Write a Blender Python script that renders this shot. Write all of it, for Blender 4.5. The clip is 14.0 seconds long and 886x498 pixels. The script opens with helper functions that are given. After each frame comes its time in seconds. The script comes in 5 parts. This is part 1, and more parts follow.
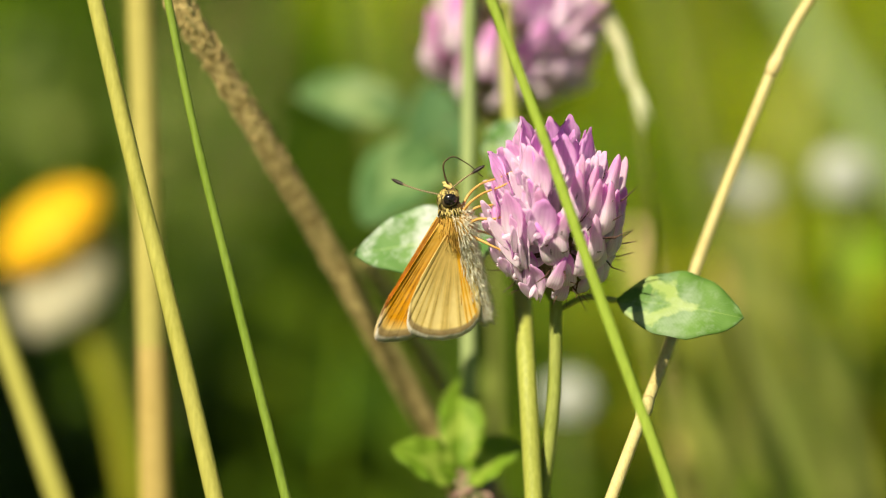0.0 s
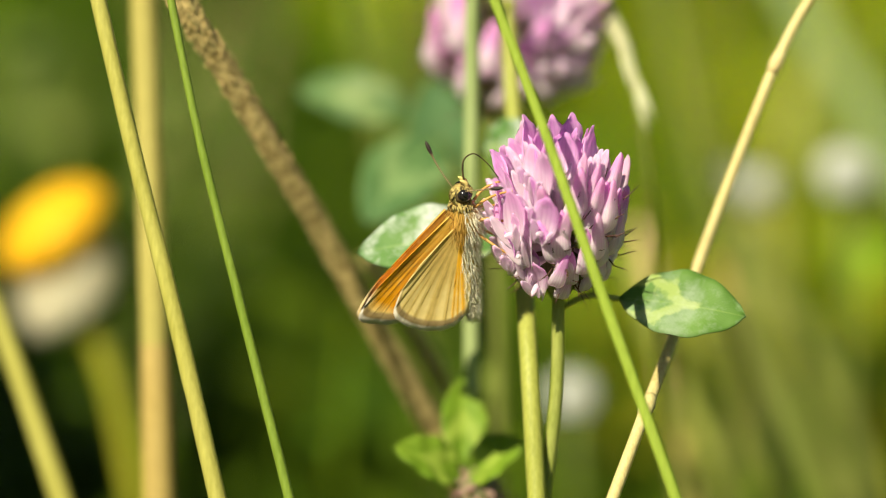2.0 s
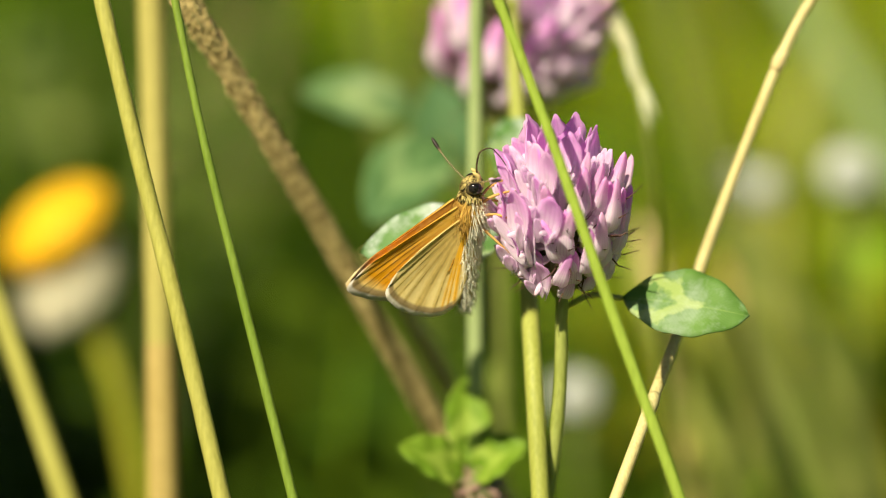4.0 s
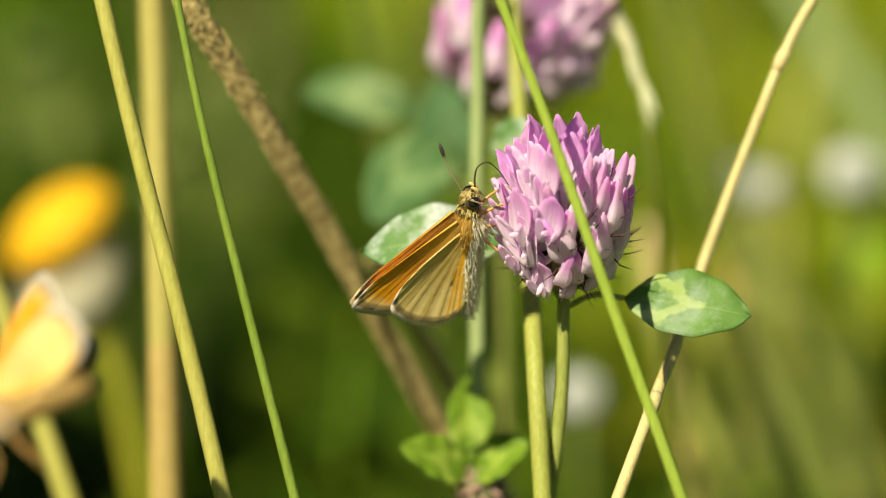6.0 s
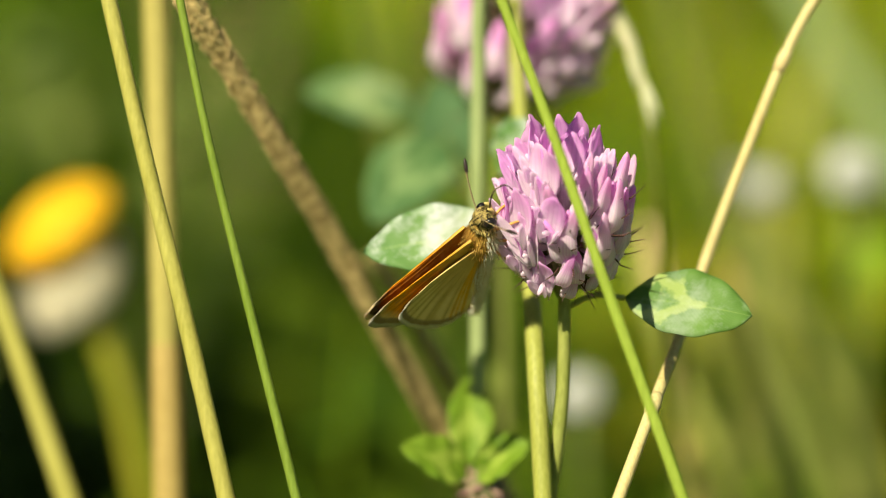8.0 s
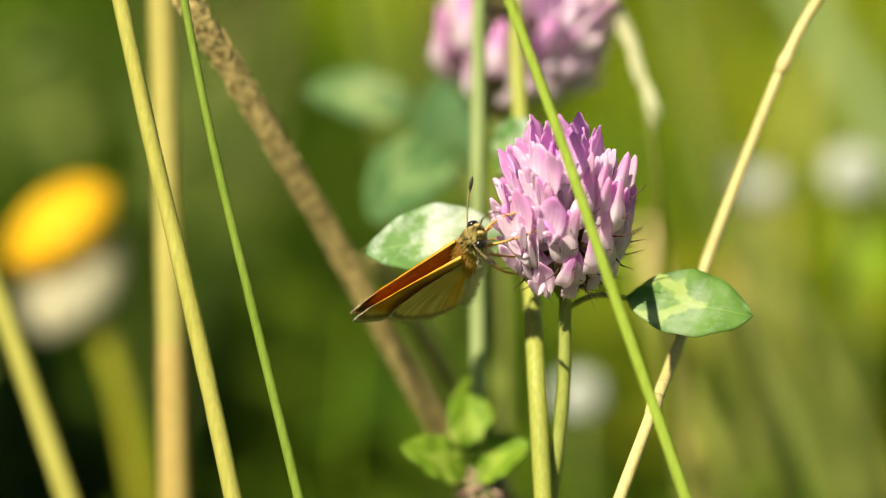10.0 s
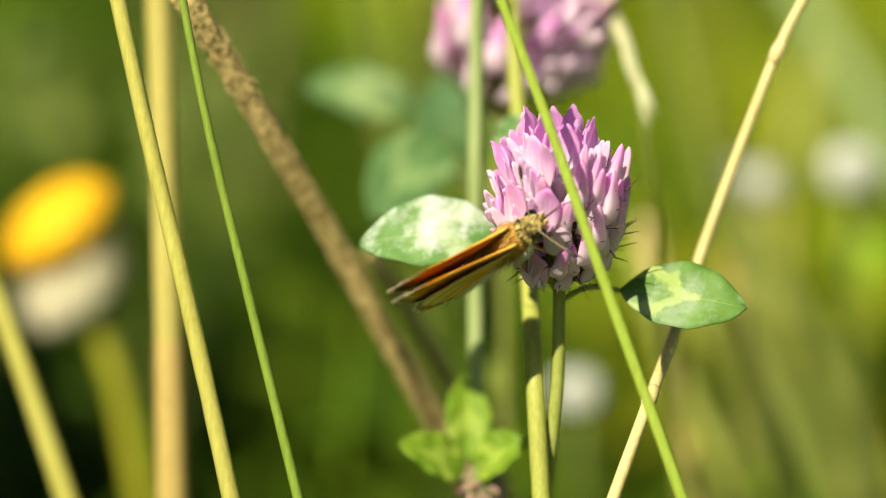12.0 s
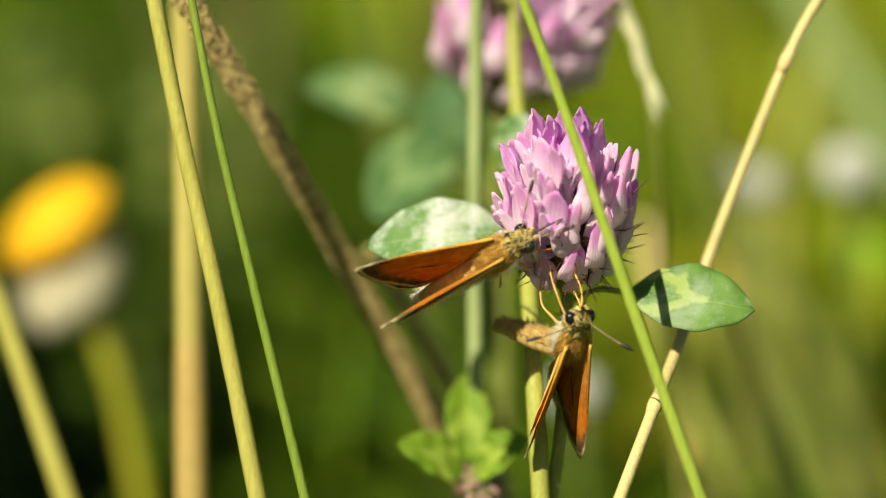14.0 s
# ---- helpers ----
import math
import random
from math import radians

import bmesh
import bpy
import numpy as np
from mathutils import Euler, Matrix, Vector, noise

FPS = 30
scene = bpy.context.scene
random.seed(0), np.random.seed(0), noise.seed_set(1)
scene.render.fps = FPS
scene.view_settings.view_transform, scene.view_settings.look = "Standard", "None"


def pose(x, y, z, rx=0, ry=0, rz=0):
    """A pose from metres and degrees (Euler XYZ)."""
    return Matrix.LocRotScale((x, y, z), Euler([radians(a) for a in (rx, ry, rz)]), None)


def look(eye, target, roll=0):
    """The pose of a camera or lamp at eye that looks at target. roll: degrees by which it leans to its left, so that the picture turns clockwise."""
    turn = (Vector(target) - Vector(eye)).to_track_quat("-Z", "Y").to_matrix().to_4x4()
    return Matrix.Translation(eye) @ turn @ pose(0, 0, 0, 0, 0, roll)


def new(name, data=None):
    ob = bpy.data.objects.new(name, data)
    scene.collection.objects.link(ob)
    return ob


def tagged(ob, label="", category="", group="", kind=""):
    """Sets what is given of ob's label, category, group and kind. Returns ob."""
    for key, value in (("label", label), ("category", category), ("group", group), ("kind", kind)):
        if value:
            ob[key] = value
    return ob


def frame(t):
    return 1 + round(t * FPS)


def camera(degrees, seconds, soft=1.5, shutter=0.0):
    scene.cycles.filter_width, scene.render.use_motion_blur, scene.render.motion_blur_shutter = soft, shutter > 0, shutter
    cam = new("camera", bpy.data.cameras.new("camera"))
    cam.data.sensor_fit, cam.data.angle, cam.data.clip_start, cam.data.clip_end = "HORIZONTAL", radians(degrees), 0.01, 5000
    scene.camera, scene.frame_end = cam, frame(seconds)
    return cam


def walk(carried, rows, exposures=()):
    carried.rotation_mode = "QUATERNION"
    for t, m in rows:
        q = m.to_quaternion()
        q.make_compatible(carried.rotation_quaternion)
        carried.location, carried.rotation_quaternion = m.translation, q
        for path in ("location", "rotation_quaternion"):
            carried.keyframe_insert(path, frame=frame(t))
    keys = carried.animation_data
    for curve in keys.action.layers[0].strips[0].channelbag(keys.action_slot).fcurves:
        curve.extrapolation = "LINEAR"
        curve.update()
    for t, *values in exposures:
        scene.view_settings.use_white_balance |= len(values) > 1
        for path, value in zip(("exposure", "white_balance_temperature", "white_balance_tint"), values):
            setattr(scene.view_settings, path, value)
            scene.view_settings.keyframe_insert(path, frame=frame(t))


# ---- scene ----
MM = 0.001

# ---- camera: a long lens almost at rest, drifting a little ----
cam = camera(12.0, 14.0, soft=1.0, shutter=0.5)
cam.data.dof.use_dof = True
cam.data.dof.focus_distance = 0.4735
cam.data.dof.aperture_fstop = 7.5
EYE = (0.0, -0.46157, 0.31508)
DRIFT = [(0, 0, 0), (1.0, 1, 0), (1.5, 2, -1), (2.0, 5, -3), (2.5, 6, -3), (3.0, 9, -4), (5.5, 14, -4), (6.0, 16, -4),
         (7.0, 17, -6), (7.5, 16, -5), (8.0, 17, -4), (10.5, 17, -4), (11.0, 15, -3), (11.1, 13, -9), (12.0, 13, -10),
         (12.5, 16, -9), (13.5, 16, -10), (14.0, 12, -10)]
walk(cam, [(t, pose(*EYE, 76 + b * 0.00768, 0, a * 0.00768)) for t, a, b in DRIFT], exposures=[(t, e - 0.08, 7150, 0) for t, e in ((0, 0.63), (3.0, 0.68), (5.5, 0.58), (6.5, 0.61), (8.0, 0.64), (10.5, 0.77), (11.5, 0.82), (12.5, 0.78), (13.5, 0.60), (14.0, 0.57))])

# ---- daylight ----
SUN_FROM = Vector((-0.50, -0.70, 0.90)).normalized()
world = bpy.data.worlds.new("sky")
scene.world = world
world.use_nodes = True
sky = world.node_tree.nodes.new("ShaderNodeTexSky")
sky.sky_type = "NISHITA"
sky.sun_disc = False
sky.sun_elevation = math.asin(SUN_FROM.z)
sky.sun_rotation = math.atan2(SUN_FROM.x, SUN_FROM.y)
world.node_tree.links.new(sky.outputs[0], world.node_tree.nodes["Background"].inputs[0])
world.node_tree.nodes["Background"].inputs[1].default_value = 0.036
sun = new("sun", bpy.data.lights.new("sun", "SUN"))
sun.data.energy, sun.data.angle, sun.data.color = 5.0, radians(0.6), (1.0, 0.91, 0.76)
sun.matrix_basis = look(SUN_FROM * 3, (0, 0, 0))


# ---- materials ----
def shader(name):
    m = bpy.data.materials.new(name)
    m.use_nodes = True
    nt = m.node_tree
    bsdf = nt.nodes["Principled BSDF"]
    return m, nt, bsdf, nt.nodes["Material Output"]


def math_node(nt, op, a, b=None, c=None, clamp=False):
    n = nt.nodes.new("ShaderNodeMath")
    n.operation, n.use_clamp = op, clamp
    for i, v in enumerate((a, b, c)):
        if v is None:
            continue
        if isinstance(v, (int, float)):
            n.inputs[i].default_value = v
        else:
            nt.links.new(v, n.inputs[i])
    return n.outputs[0]


def mix(nt, fac, a, b, blend="MIX"):
    n = nt.nodes.new("ShaderNodeMix")
    n.data_type, n.blend_type = "RGBA", blend
    for sock, v in ((n.inputs[0], fac), (n.inputs[6], a), (n.inputs[7], b)):
        if isinstance(v, (int, float)):
            sock.default_value = v
        elif isinstance(v, tuple):
            sock.default_value = (*v, 1)
        else:
            nt.links.new(v, sock)
    return n.outputs[2]


def noise_tex(nt, scale, detail=3, rough=0.55, stretch=None, space="Object"):
    tc = nt.nodes.new("ShaderNodeTexCoord")
    out = tc.outputs[space]
    if stretch:
        mp = nt.nodes.new("ShaderNodeMapping")
        mp.inputs["Scale"].default_value = stretch
        nt.links.new(out, mp.inputs[0])
        out = mp.outputs[0]
    n = nt.nodes.new("ShaderNodeTexNoise")
    n.inputs["Scale"].default_value, n.inputs["Detail"].default_value, n.inputs["Roughness"].default_value = scale, detail, rough
    nt.links.new(out, n.inputs["Vector"])
    return n.outputs[0]


def ramp(nt, fac, lo, hi):
    return math_node(nt, "MULTIPLY", math_node(nt, "SUBTRACT", fac, lo), 1 / (hi - lo), clamp=True)


def uv_of(nt):
    tc = nt.nodes.new("ShaderNodeTexCoord")
    sp = nt.nodes.new("ShaderNodeSeparateXYZ")
    nt.links.new(tc.outputs["UV"], sp.inputs[0])
    return sp.outputs[0], sp.outputs[1]


def finish(nt, bsdf, out, colour, rough, through_light=0.0, bump=None, depth=0.0002, spec=0.4, tint=None):
    nt.links.new(colour, bsdf.inputs["Base Color"])
    bsdf.inputs["Roughness"].default_value = rough
    bsdf.inputs["Specular IOR Level"].default_value = spec
    if bump is not None:
        b = nt.nodes.new("ShaderNodeBump")
        b.inputs["Strength"].default_value, b.inputs["Distance"].default_value = 0.6, depth
        nt.links.new(bump, b.inputs["Height"])
        nt.links.new(b.outputs[0], bsdf.inputs["Normal"])
    if through_light:
        tr = nt.nodes.new("ShaderNodeBsdfTranslucent")
        nt.links.new(tint or colour, tr.inputs[0])
        ms = nt.nodes.new("ShaderNodeMixShader")
        ms.inputs[0].default_value = through_light
        nt.links.new(bsdf.outputs[0], ms.inputs[1])
        nt.links.new(tr.outputs[0], ms.inputs[2])
        nt.links.new(ms.outputs[0], out.inputs[0])


def plant(name, dark, light, big=60, fine=900, rough=0.5, through_light=0.15, stretch=(1, 1, 0.12), vary=0.25, island=False, spec=0.3, bump=0.00015, edge=0.2):
    """Stem, blade or leaf tissue: two tones in broad patches, with fine lengthwise grain."""
    m, nt, bsdf, out = shader(name)
    a = ramp(nt, noise_tex(nt, big), 0.5 - edge, 0.5 + edge)
    g = noise_tex(nt, fine, stretch=stretch)
    c = mix(nt, a, dark, light)
    c = mix(nt, ramp(nt, g, 0.35, 0.75), c, mix(nt, 0.35, c, tuple(min(1, v * 1.7) for v in light)))
    if island:
        gi = nt.nodes.new("ShaderNodeNewGeometry").outputs["Random Per Island"]
    else:
        gi = nt.nodes.new("ShaderNodeObjectInfo").outputs["Random"]
    hsv = nt.nodes.new("ShaderNodeHueSaturation")
    nt.links.new(c, hsv.inputs["Color"])
    nt.links.new(math_node(nt, "ADD", math_node(nt, "MULTIPLY", gi, vary * 2), 1 - vary), hsv.inputs["Value"])
    nt.links.new(math_node(nt, "ADD", math_node(nt, "MULTIPLY", gi, -0.04), 0.52), hsv.inputs["Hue"])
    finish(nt, bsdf, out, hsv.outputs[0], rough, through_light, g, bump, spec)
    return m


STALK_YELLOW = plant("yellow_green_stalk", (0.36, 0.31, 0.055), (0.50, 0.43, 0.13), vary=0.03, big=120, fine=2500, stretch=(1, 1, 0.03), edge=0.45)
STALK_GREEN = plant("green_stalk", (0.14, 0.22, 0.02), (0.23, 0.31, 0.05), vary=0.03, big=120, fine=2500, stretch=(1, 1, 0.03), edge=0.45)
BLADE_GREEN = plant("grass_blade_green", (0.26, 0.33, 0.03), (0.38, 0.45, 0.07), vary=0.03, big=120, fine=2500, stretch=(1, 1, 0.03), edge=0.45)
STALK_PALE = plant("pale_green_stalk", (0.24, 0.32, 0.12), (0.36, 0.44, 0.2), vary=0.03)
STALK_LIME = plant("lime_stalk", (0.25, 0.31, 0.05), (0.36, 0.40, 0.10), vary=0.03, fine=2500, stretch=(1, 1, 0.03), edge=0.45)
HUSK = plant("pale_husk", (0.58, 0.58, 0.26), (0.80, 0.77, 0.52), vary=0.1, through_light=0.3)
STALK_TAN = plant("straw_stalk", (0.54, 0.37, 0.15), (0.76, 0.58, 0.30), vary=0.05, fine=2500)
STALK_STRAW = plant("old_straw", (0.36, 0.285, 0.065), (0.50, 0.41, 0.14), vary=0.03, fine=2500, stretch=(1, 1, 0.03), edge=0.45)
STALK_BROWN = plant("brown_rough_stalk", (0.17, 0.135, 0.04), (0.46, 0.38, 0.15), big=900, fine=2200, stretch=None, through_light=0.0, vary=0.03, rough=0.8, bump=0.0004, edge=0.07)
STALK_GRAIN = plant("dry_brown_husk", (0.20, 0.15, 0.05), (0.50, 0.41, 0.18), big=1200, fine=3000, through_light=0.0, vary=0.45, rough=0.8)
STALK_OLIVE = plant("olive_stalk", (0.13, 0.17, 0.03), (0.22, 0.25, 0.06), vary=0.04, fine=2500)
CLOVER_STEM = plant("clover_stem", (0.20, 0.25, 0.04), (0.34, 0.37, 0.10), vary=0.03, big=200, fine=3000)
GRASS = plant("grass", (0.11, 0.22, 0.014), (0.23, 0.38, 0.030), big=3.0, fine=60, vary=0.35, island=True, through_light=0.3, spec=0.12)
# Yellow-green grass, its base colour brightened to look sunlit.
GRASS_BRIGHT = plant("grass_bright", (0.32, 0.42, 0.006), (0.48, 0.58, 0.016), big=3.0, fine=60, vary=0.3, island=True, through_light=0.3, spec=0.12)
# Base colour darkened to stand for shade low in the sward.
GRASS_SHADE_TONE = plant("grass_dark", (0.025, 0.055, 0.004), (0.060, 0.105, 0.007), big=3.0, fine=60, vary=0.3, island=True, through_light=0.25, spec=0.1)
GRASS_PALE = plant("herb_pale", (0.20, 0.28, 0.06), (0.36, 0.44, 0.13), big=3.0, fine=60, vary=0.3, island=True, through_light=0.3, spec=0.1)
GRASS_OLIVE = plant("grass_olive", (0.26, 0.27, 0.012), (0.40, 0.40, 0.03), big=3.0, fine=60, vary=0.3, island=True, through_light=0.3, spec=0.1)
GRASS_DRY = plant("grass_dry", (0.34, 0.27, 0.10), (0.52, 0.42, 0.2), big=4.0, fine=60, vary=0.25, island=True)
CALYX = plant("calyx_green_brown", (0.10, 0.09, 0.03), (0.26, 0.27, 0.10), big=800, fine=3000, vary=0.25)
HAIR_DARK = plant("calyx_bristle", (0.05, 0.025, 0.02), (0.12, 0.05, 0.04), vary=0.2, through_light=0)


def ground_material():
    m, nt, bsdf, out = shader("meadow_soil")
    c = mix(nt, ramp(nt, noise_tex(nt, 3.0), 0.35, 0.65), (0.03, 0.05, 0.008), (0.07, 0.10, 0.014))
    c = mix(nt, ramp(nt, noise_tex(nt, 90.0), 0.5, 0.7), c, (0.05, 0.065, 0.015))
    finish(nt, bsdf, out, c, 0.95, bump=noise_tex(nt, 70), depth=0.01)
    return m


def leaf_material(name, dark, light, mark, mark_at=0.55, mark_width=0.13, bloom=0.0, rib=1.0, ragged=0.35):
    """A clover leaflet: side veins, paler midrib, a pale chevron across the middle and a powdery bloom."""
    m, nt, bsdf, out = shader(name)
    u, v = uv_of(nt)
    side = math_node(nt, "ABSOLUTE", math_node(nt, "SUBTRACT", v, 0.5))
    wob = noise_tex(nt, 420, 4)
    c = mix(nt, ramp(nt, noise_tex(nt, 160), 0.3, 0.7), dark, light)
    slant = math_node(nt, "SUBTRACT", u, math_node(nt, "MULTIPLY", side, 0.55))
    veins = math_node(nt, "SINE", math_node(nt, "MULTIPLY", slant, 190.0))
    c = mix(nt, math_node(nt, "MULTIPLY", ramp(nt, veins, 0.5, 1.0), 0.05), c, tuple(x * 1.8 for x in light))
    chev = math_node(nt, "ADD", math_node(nt, "ADD", u, math_node(nt, "MULTIPLY", side, 0.75)), math_node(nt, "MULTIPLY", math_node(nt, "SUBTRACT", wob, 0.5), ragged))
    d = math_node(nt, "ABSOLUTE", math_node(nt, "SUBTRACT", chev, mark_at))
    fac = math_node(nt, "SUBTRACT", 1.0, ramp(nt, d, mark_width * 0.55, mark_width))
    c = mix(nt, math_node(nt, "MULTIPLY", fac, 0.8), c, mark)
    c = mix(nt, math_node(nt, "MULTIPLY", math_node(nt, "SUBTRACT", 1.0, ramp(nt, side, 0.004, 0.02)), rib), c, tuple(min(1, x * 1.4) for x in mark))
    if bloom:
        c = mix(nt, math_node(nt, "MULTIPLY", ramp(nt, noise_tex(nt, 190, 6, 0.72), 0.47, 0.66), bloom), c, (0.66, 0.70, 0.68))
    finish(nt, bsdf, out, c, 0.6, 0.22, math_node(nt, "ADD", math_node(nt, "MULTIPLY", veins, -0.12), noise_tex(nt, 700)), 0.00005, 0.25)
    return m


LEAF_MARKED = leaf_material("clover_leaf_marked", (0.08, 0.18, 0.028), (0.15, 0.28, 0.06), (0.38, 0.48, 0.14), 0.54, 0.12, 0.26, 0.15, 0.45)
LEAF_BLOOM = leaf_material("clover_leaf_powdery", (0.09, 0.21, 0.05), (0.18, 0.32, 0.10), (0.34, 0.45, 0.20), 0.5, 0.14, 0.95, 0.35)
LEAF_YOUNG = leaf_material("clover_leaf_young", (0.11, 0.21, 0.012), (0.19, 0.30, 0.025), (0.30, 0.40, 0.06), 0.55, 0.14)
LEAF_DARK = leaf_material("clover_leaf_dark", (0.05, 0.12, 0.04), (0.09, 0.19, 0.07), (0.12, 0.22, 0.09), 0.6, 0.1)
LEAF_MID = leaf_material("clover_leaf_mid", (0.06, 0.14, 0.045), (0.11, 0.21, 0.07), (0.22, 0.33, 0.13), 0.62, 0.1)
LEAF_FAR = leaf_material("clover_leaf_bluish", (0.09, 0.18, 0.055), (0.15, 0.26, 0.095), (0.32, 0.42, 0.16), 0.62, 0.16, 0.08)


def petal_material(name, tip, middle, foot, through_light=0.42):
    m, nt, bsdf, out = shader(name)
    u, v = uv_of(nt)
    rnd = nt.nodes.new("ShaderNodeObjectInfo").outputs["Random"]
    w = math_node(nt, "ADD", v, math_node(nt, "MULTIPLY", math_node(nt, "SUBTRACT", noise_tex(nt, 700), 0.5), 0.25))
    front = math_node(nt, "COSINE", math_node(nt, "MULTIPLY", u, 2 * math.pi))
    w = math_node(nt, "ADD", w, math_node(nt, "MULTIPLY", front, 0.06))
    c = mix(nt, ramp(nt, w, 0.52, 0.76), foot, middle)
    c = mix(nt, ramp(nt, w, 0.72, 0.96), c, tip)
    c = mix(nt, math_node(nt, "MULTIPLY", ramp(nt, w, 0.97, 1.07), 0.6), c, foot)
    lines = math_node(nt, "SINE", math_node(nt, "MULTIPLY", u, 110.0))
    c = mix(nt, math_node(nt, "MULTIPLY", ramp(nt, math_node(nt, "ADD", lines, math_node(nt, "MULTIPLY", noise_tex(nt, 900), 1.2)), 0.6, 1.6), 0.28), c, tuple(x * 0.72 for x in tip))
    c = mix(nt, math_node(nt, "MULTIPLY", math_node(nt, "POWER", rnd, 3.0), 0.5), c, foot)
    hsv = nt.nodes.new("ShaderNodeHueSaturation")
    nt.links.new(c, hsv.inputs["Color"])
    nt.links.new(math_node(nt, "ADD", math_node(nt, "MULTIPLY", rnd, 0.03), 0.487), hsv.inputs["Hue"])
    finish(nt, bsdf, out, hsv.outputs[0], 0.6, through_light, noise_tex(nt, 1400, 4), 0.00006, 0.2)
    return m


PETAL = petal_material("clover_petal", (0.94, 0.48, 0.92), (0.97, 0.70, 0.96), (0.99, 0.91, 0.98), 0.55)
PETAL_BUD = petal_material("clover_bud_petal", (0.92, 0.40, 0.84), (0.96, 0.62, 0.92), (0.98, 0.88, 0.95), 0.5)
PETAL_WITHERED = petal_material("clover_withered_petal", (0.50, 0.26, 0.26), (0.66, 0.42, 0.38), (0.66, 0.48, 0.38))


def wing_material(name, root, disc, margin, fringe, vein, veins=11, vein_strength=0.8, margin_at=0.86, strip=None, strip_at=(0.86, 0.96), brand=False, shine=0.12, streak=None, through_light=0.18, edge_line=(0.26, 0.18, 0.09)):
    """Scaled wing. u runs from the root to the outer edge, v from the leading to the inner edge."""
    m, nt, bsdf, out = shader(name)
    u, v = uv_of(nt)
    tc = noise_tex(nt, 1500, 2)
    broad = noise_tex(nt, 260, 3)
    c = mix(nt, ramp(nt, u, 0.05, 0.75), root, disc)
    c = mix(nt, math_node(nt, "MULTIPLY", ramp(nt, broad, 0.35, 0.7), 0.35), c, tuple(x * 0.55 for x in disc))
    if strip:
        s1 = ramp(nt, v, strip_at[0] - 0.02, strip_at[0] + 0.02)
        s2 = math_node(nt, "SUBTRACT", 1.0, ramp(nt, v, strip_at[1] - 0.02, strip_at[1] + 0.02))
        c = mix(nt, math_node(nt, "MULTIPLY", s1, s2), c, strip)
    fan = nt.nodes.new("ShaderNodeCombineXYZ")
    nt.links.new(math_node(nt, "MULTIPLY", u, 2.2), fan.inputs[0])
    nt.links.new(math_node(nt, "MULTIPLY", v, 46.0), fan.inputs[1])
    fibre = nt.nodes.new("ShaderNodeTexNoise")
    fibre.inputs["Scale"].default_value, fibre.inputs["Detail"].default_value = 1.0, 3
    nt.links.new(fan.outputs[0], fibre.inputs["Vector"])
    fibres = math_node(nt, "MULTIPLY", ramp(nt, fibre.outputs[0], 0.42, 0.72), ramp(nt, u, 0.1, 0.4))
    c = mix(nt, math_node(nt, "MULTIPLY", fibres, 0.6), c, vein)
    uneven = math_node(nt, "MULTIPLY_ADD", math_node(nt, "SINE", math_node(nt, "MULTIPLY", v, 17.0)), 0.028, v)
    ph = math_node(nt, "FRACT", math_node(nt, "MULTIPLY", uneven, float(veins)))
    dist = math_node(nt, "MULTIPLY", math_node(nt, "ABSOLUTE", math_node(nt, "SUBTRACT", ph, 0.5)), u)
    line = math_node(nt, "SUBTRACT", 1.0, ramp(nt, dist, 0.025, 0.095))
    line = math_node(nt, "MULTIPLY", line, math_node(nt, "MULTIPLY", ramp(nt, u, 0.25, 0.5), ramp(nt, noise_tex(nt, 520, 3), 0.30, 0.58)))
    c = mix(nt, math_node(nt, "MULTIPLY", line, vein_strength), c, vein)
    if streak:
        gap = math_node(nt, "MULTIPLY", ramp(nt, dist, 0.09, 0.24), ramp(nt, u, 0.25, 0.6))
        c = mix(nt, math_node(nt, "MULTIPLY", gap, ramp(nt, noise_tex(nt, 420, 2), 0.15, 0.55)), c, streak)
    edge = math_node(nt, "ADD", u, math_node(nt, "MULTIPLY", math_node(nt, "SUBTRACT", broad, 0.5), 0.10))
    outer = math_node(nt, "MULTIPLY", ramp(nt, v, 0.10, 0.20), math_node(nt, "SUBTRACT", 1.0, ramp(nt, v, 0.82, 0.90)))
    c = mix(nt, math_node(nt, "MULTIPLY", ramp(nt, edge, margin_at - 0.05, margin_at + 0.05), outer), c, margin)
    if brand:
        b1 = math_node(nt, "ABSOLUTE", math_node(nt, "SUBTRACT", v, math_node(nt, "MULTIPLY_ADD", u, -0.5, 0.82)))
        on = math_node(nt, "MULTIPLY", math_node(nt, "SUBTRACT", 1.0, ramp(nt, b1, 0.008, 0.02)), math_node(nt, "MULTIPLY", ramp(nt, u, 0.36, 0.40), math_node(nt, "SUBTRACT", 1.0, ramp(nt, u, 0.62, 0.66))))
        c = mix(nt, on, c, (0.015, 0.01, 0.008))
    c = mix(nt, math_node(nt, "MULTIPLY", math_node(nt, "MULTIPLY", ramp(nt, u, 0.88, 0.905), 0.9), outer), c, edge_line)
    c = mix(nt, math_node(nt, "MULTIPLY", ramp(nt, u, 0.945, 0.965), outer), c, fringe)
    c = mix(nt, math_node(nt, "MULTIPLY", ramp(nt, tc, 0.45, 0.8), 0.35), c, mix(nt, 0.5, c, (0.8, 0.62, 0.3)))
    h = math_node(nt, "ADD", math_node(nt, "MULTIPLY", line, 0.35), math_node(nt, "MULTIPLY", tc, 0.6))
    finish(nt, bsdf, out, c, 0.6, through_light, h, 0.00012, shine, mix(nt, 0.6, c, (0.42, 0.09, 0.004)))
    return m


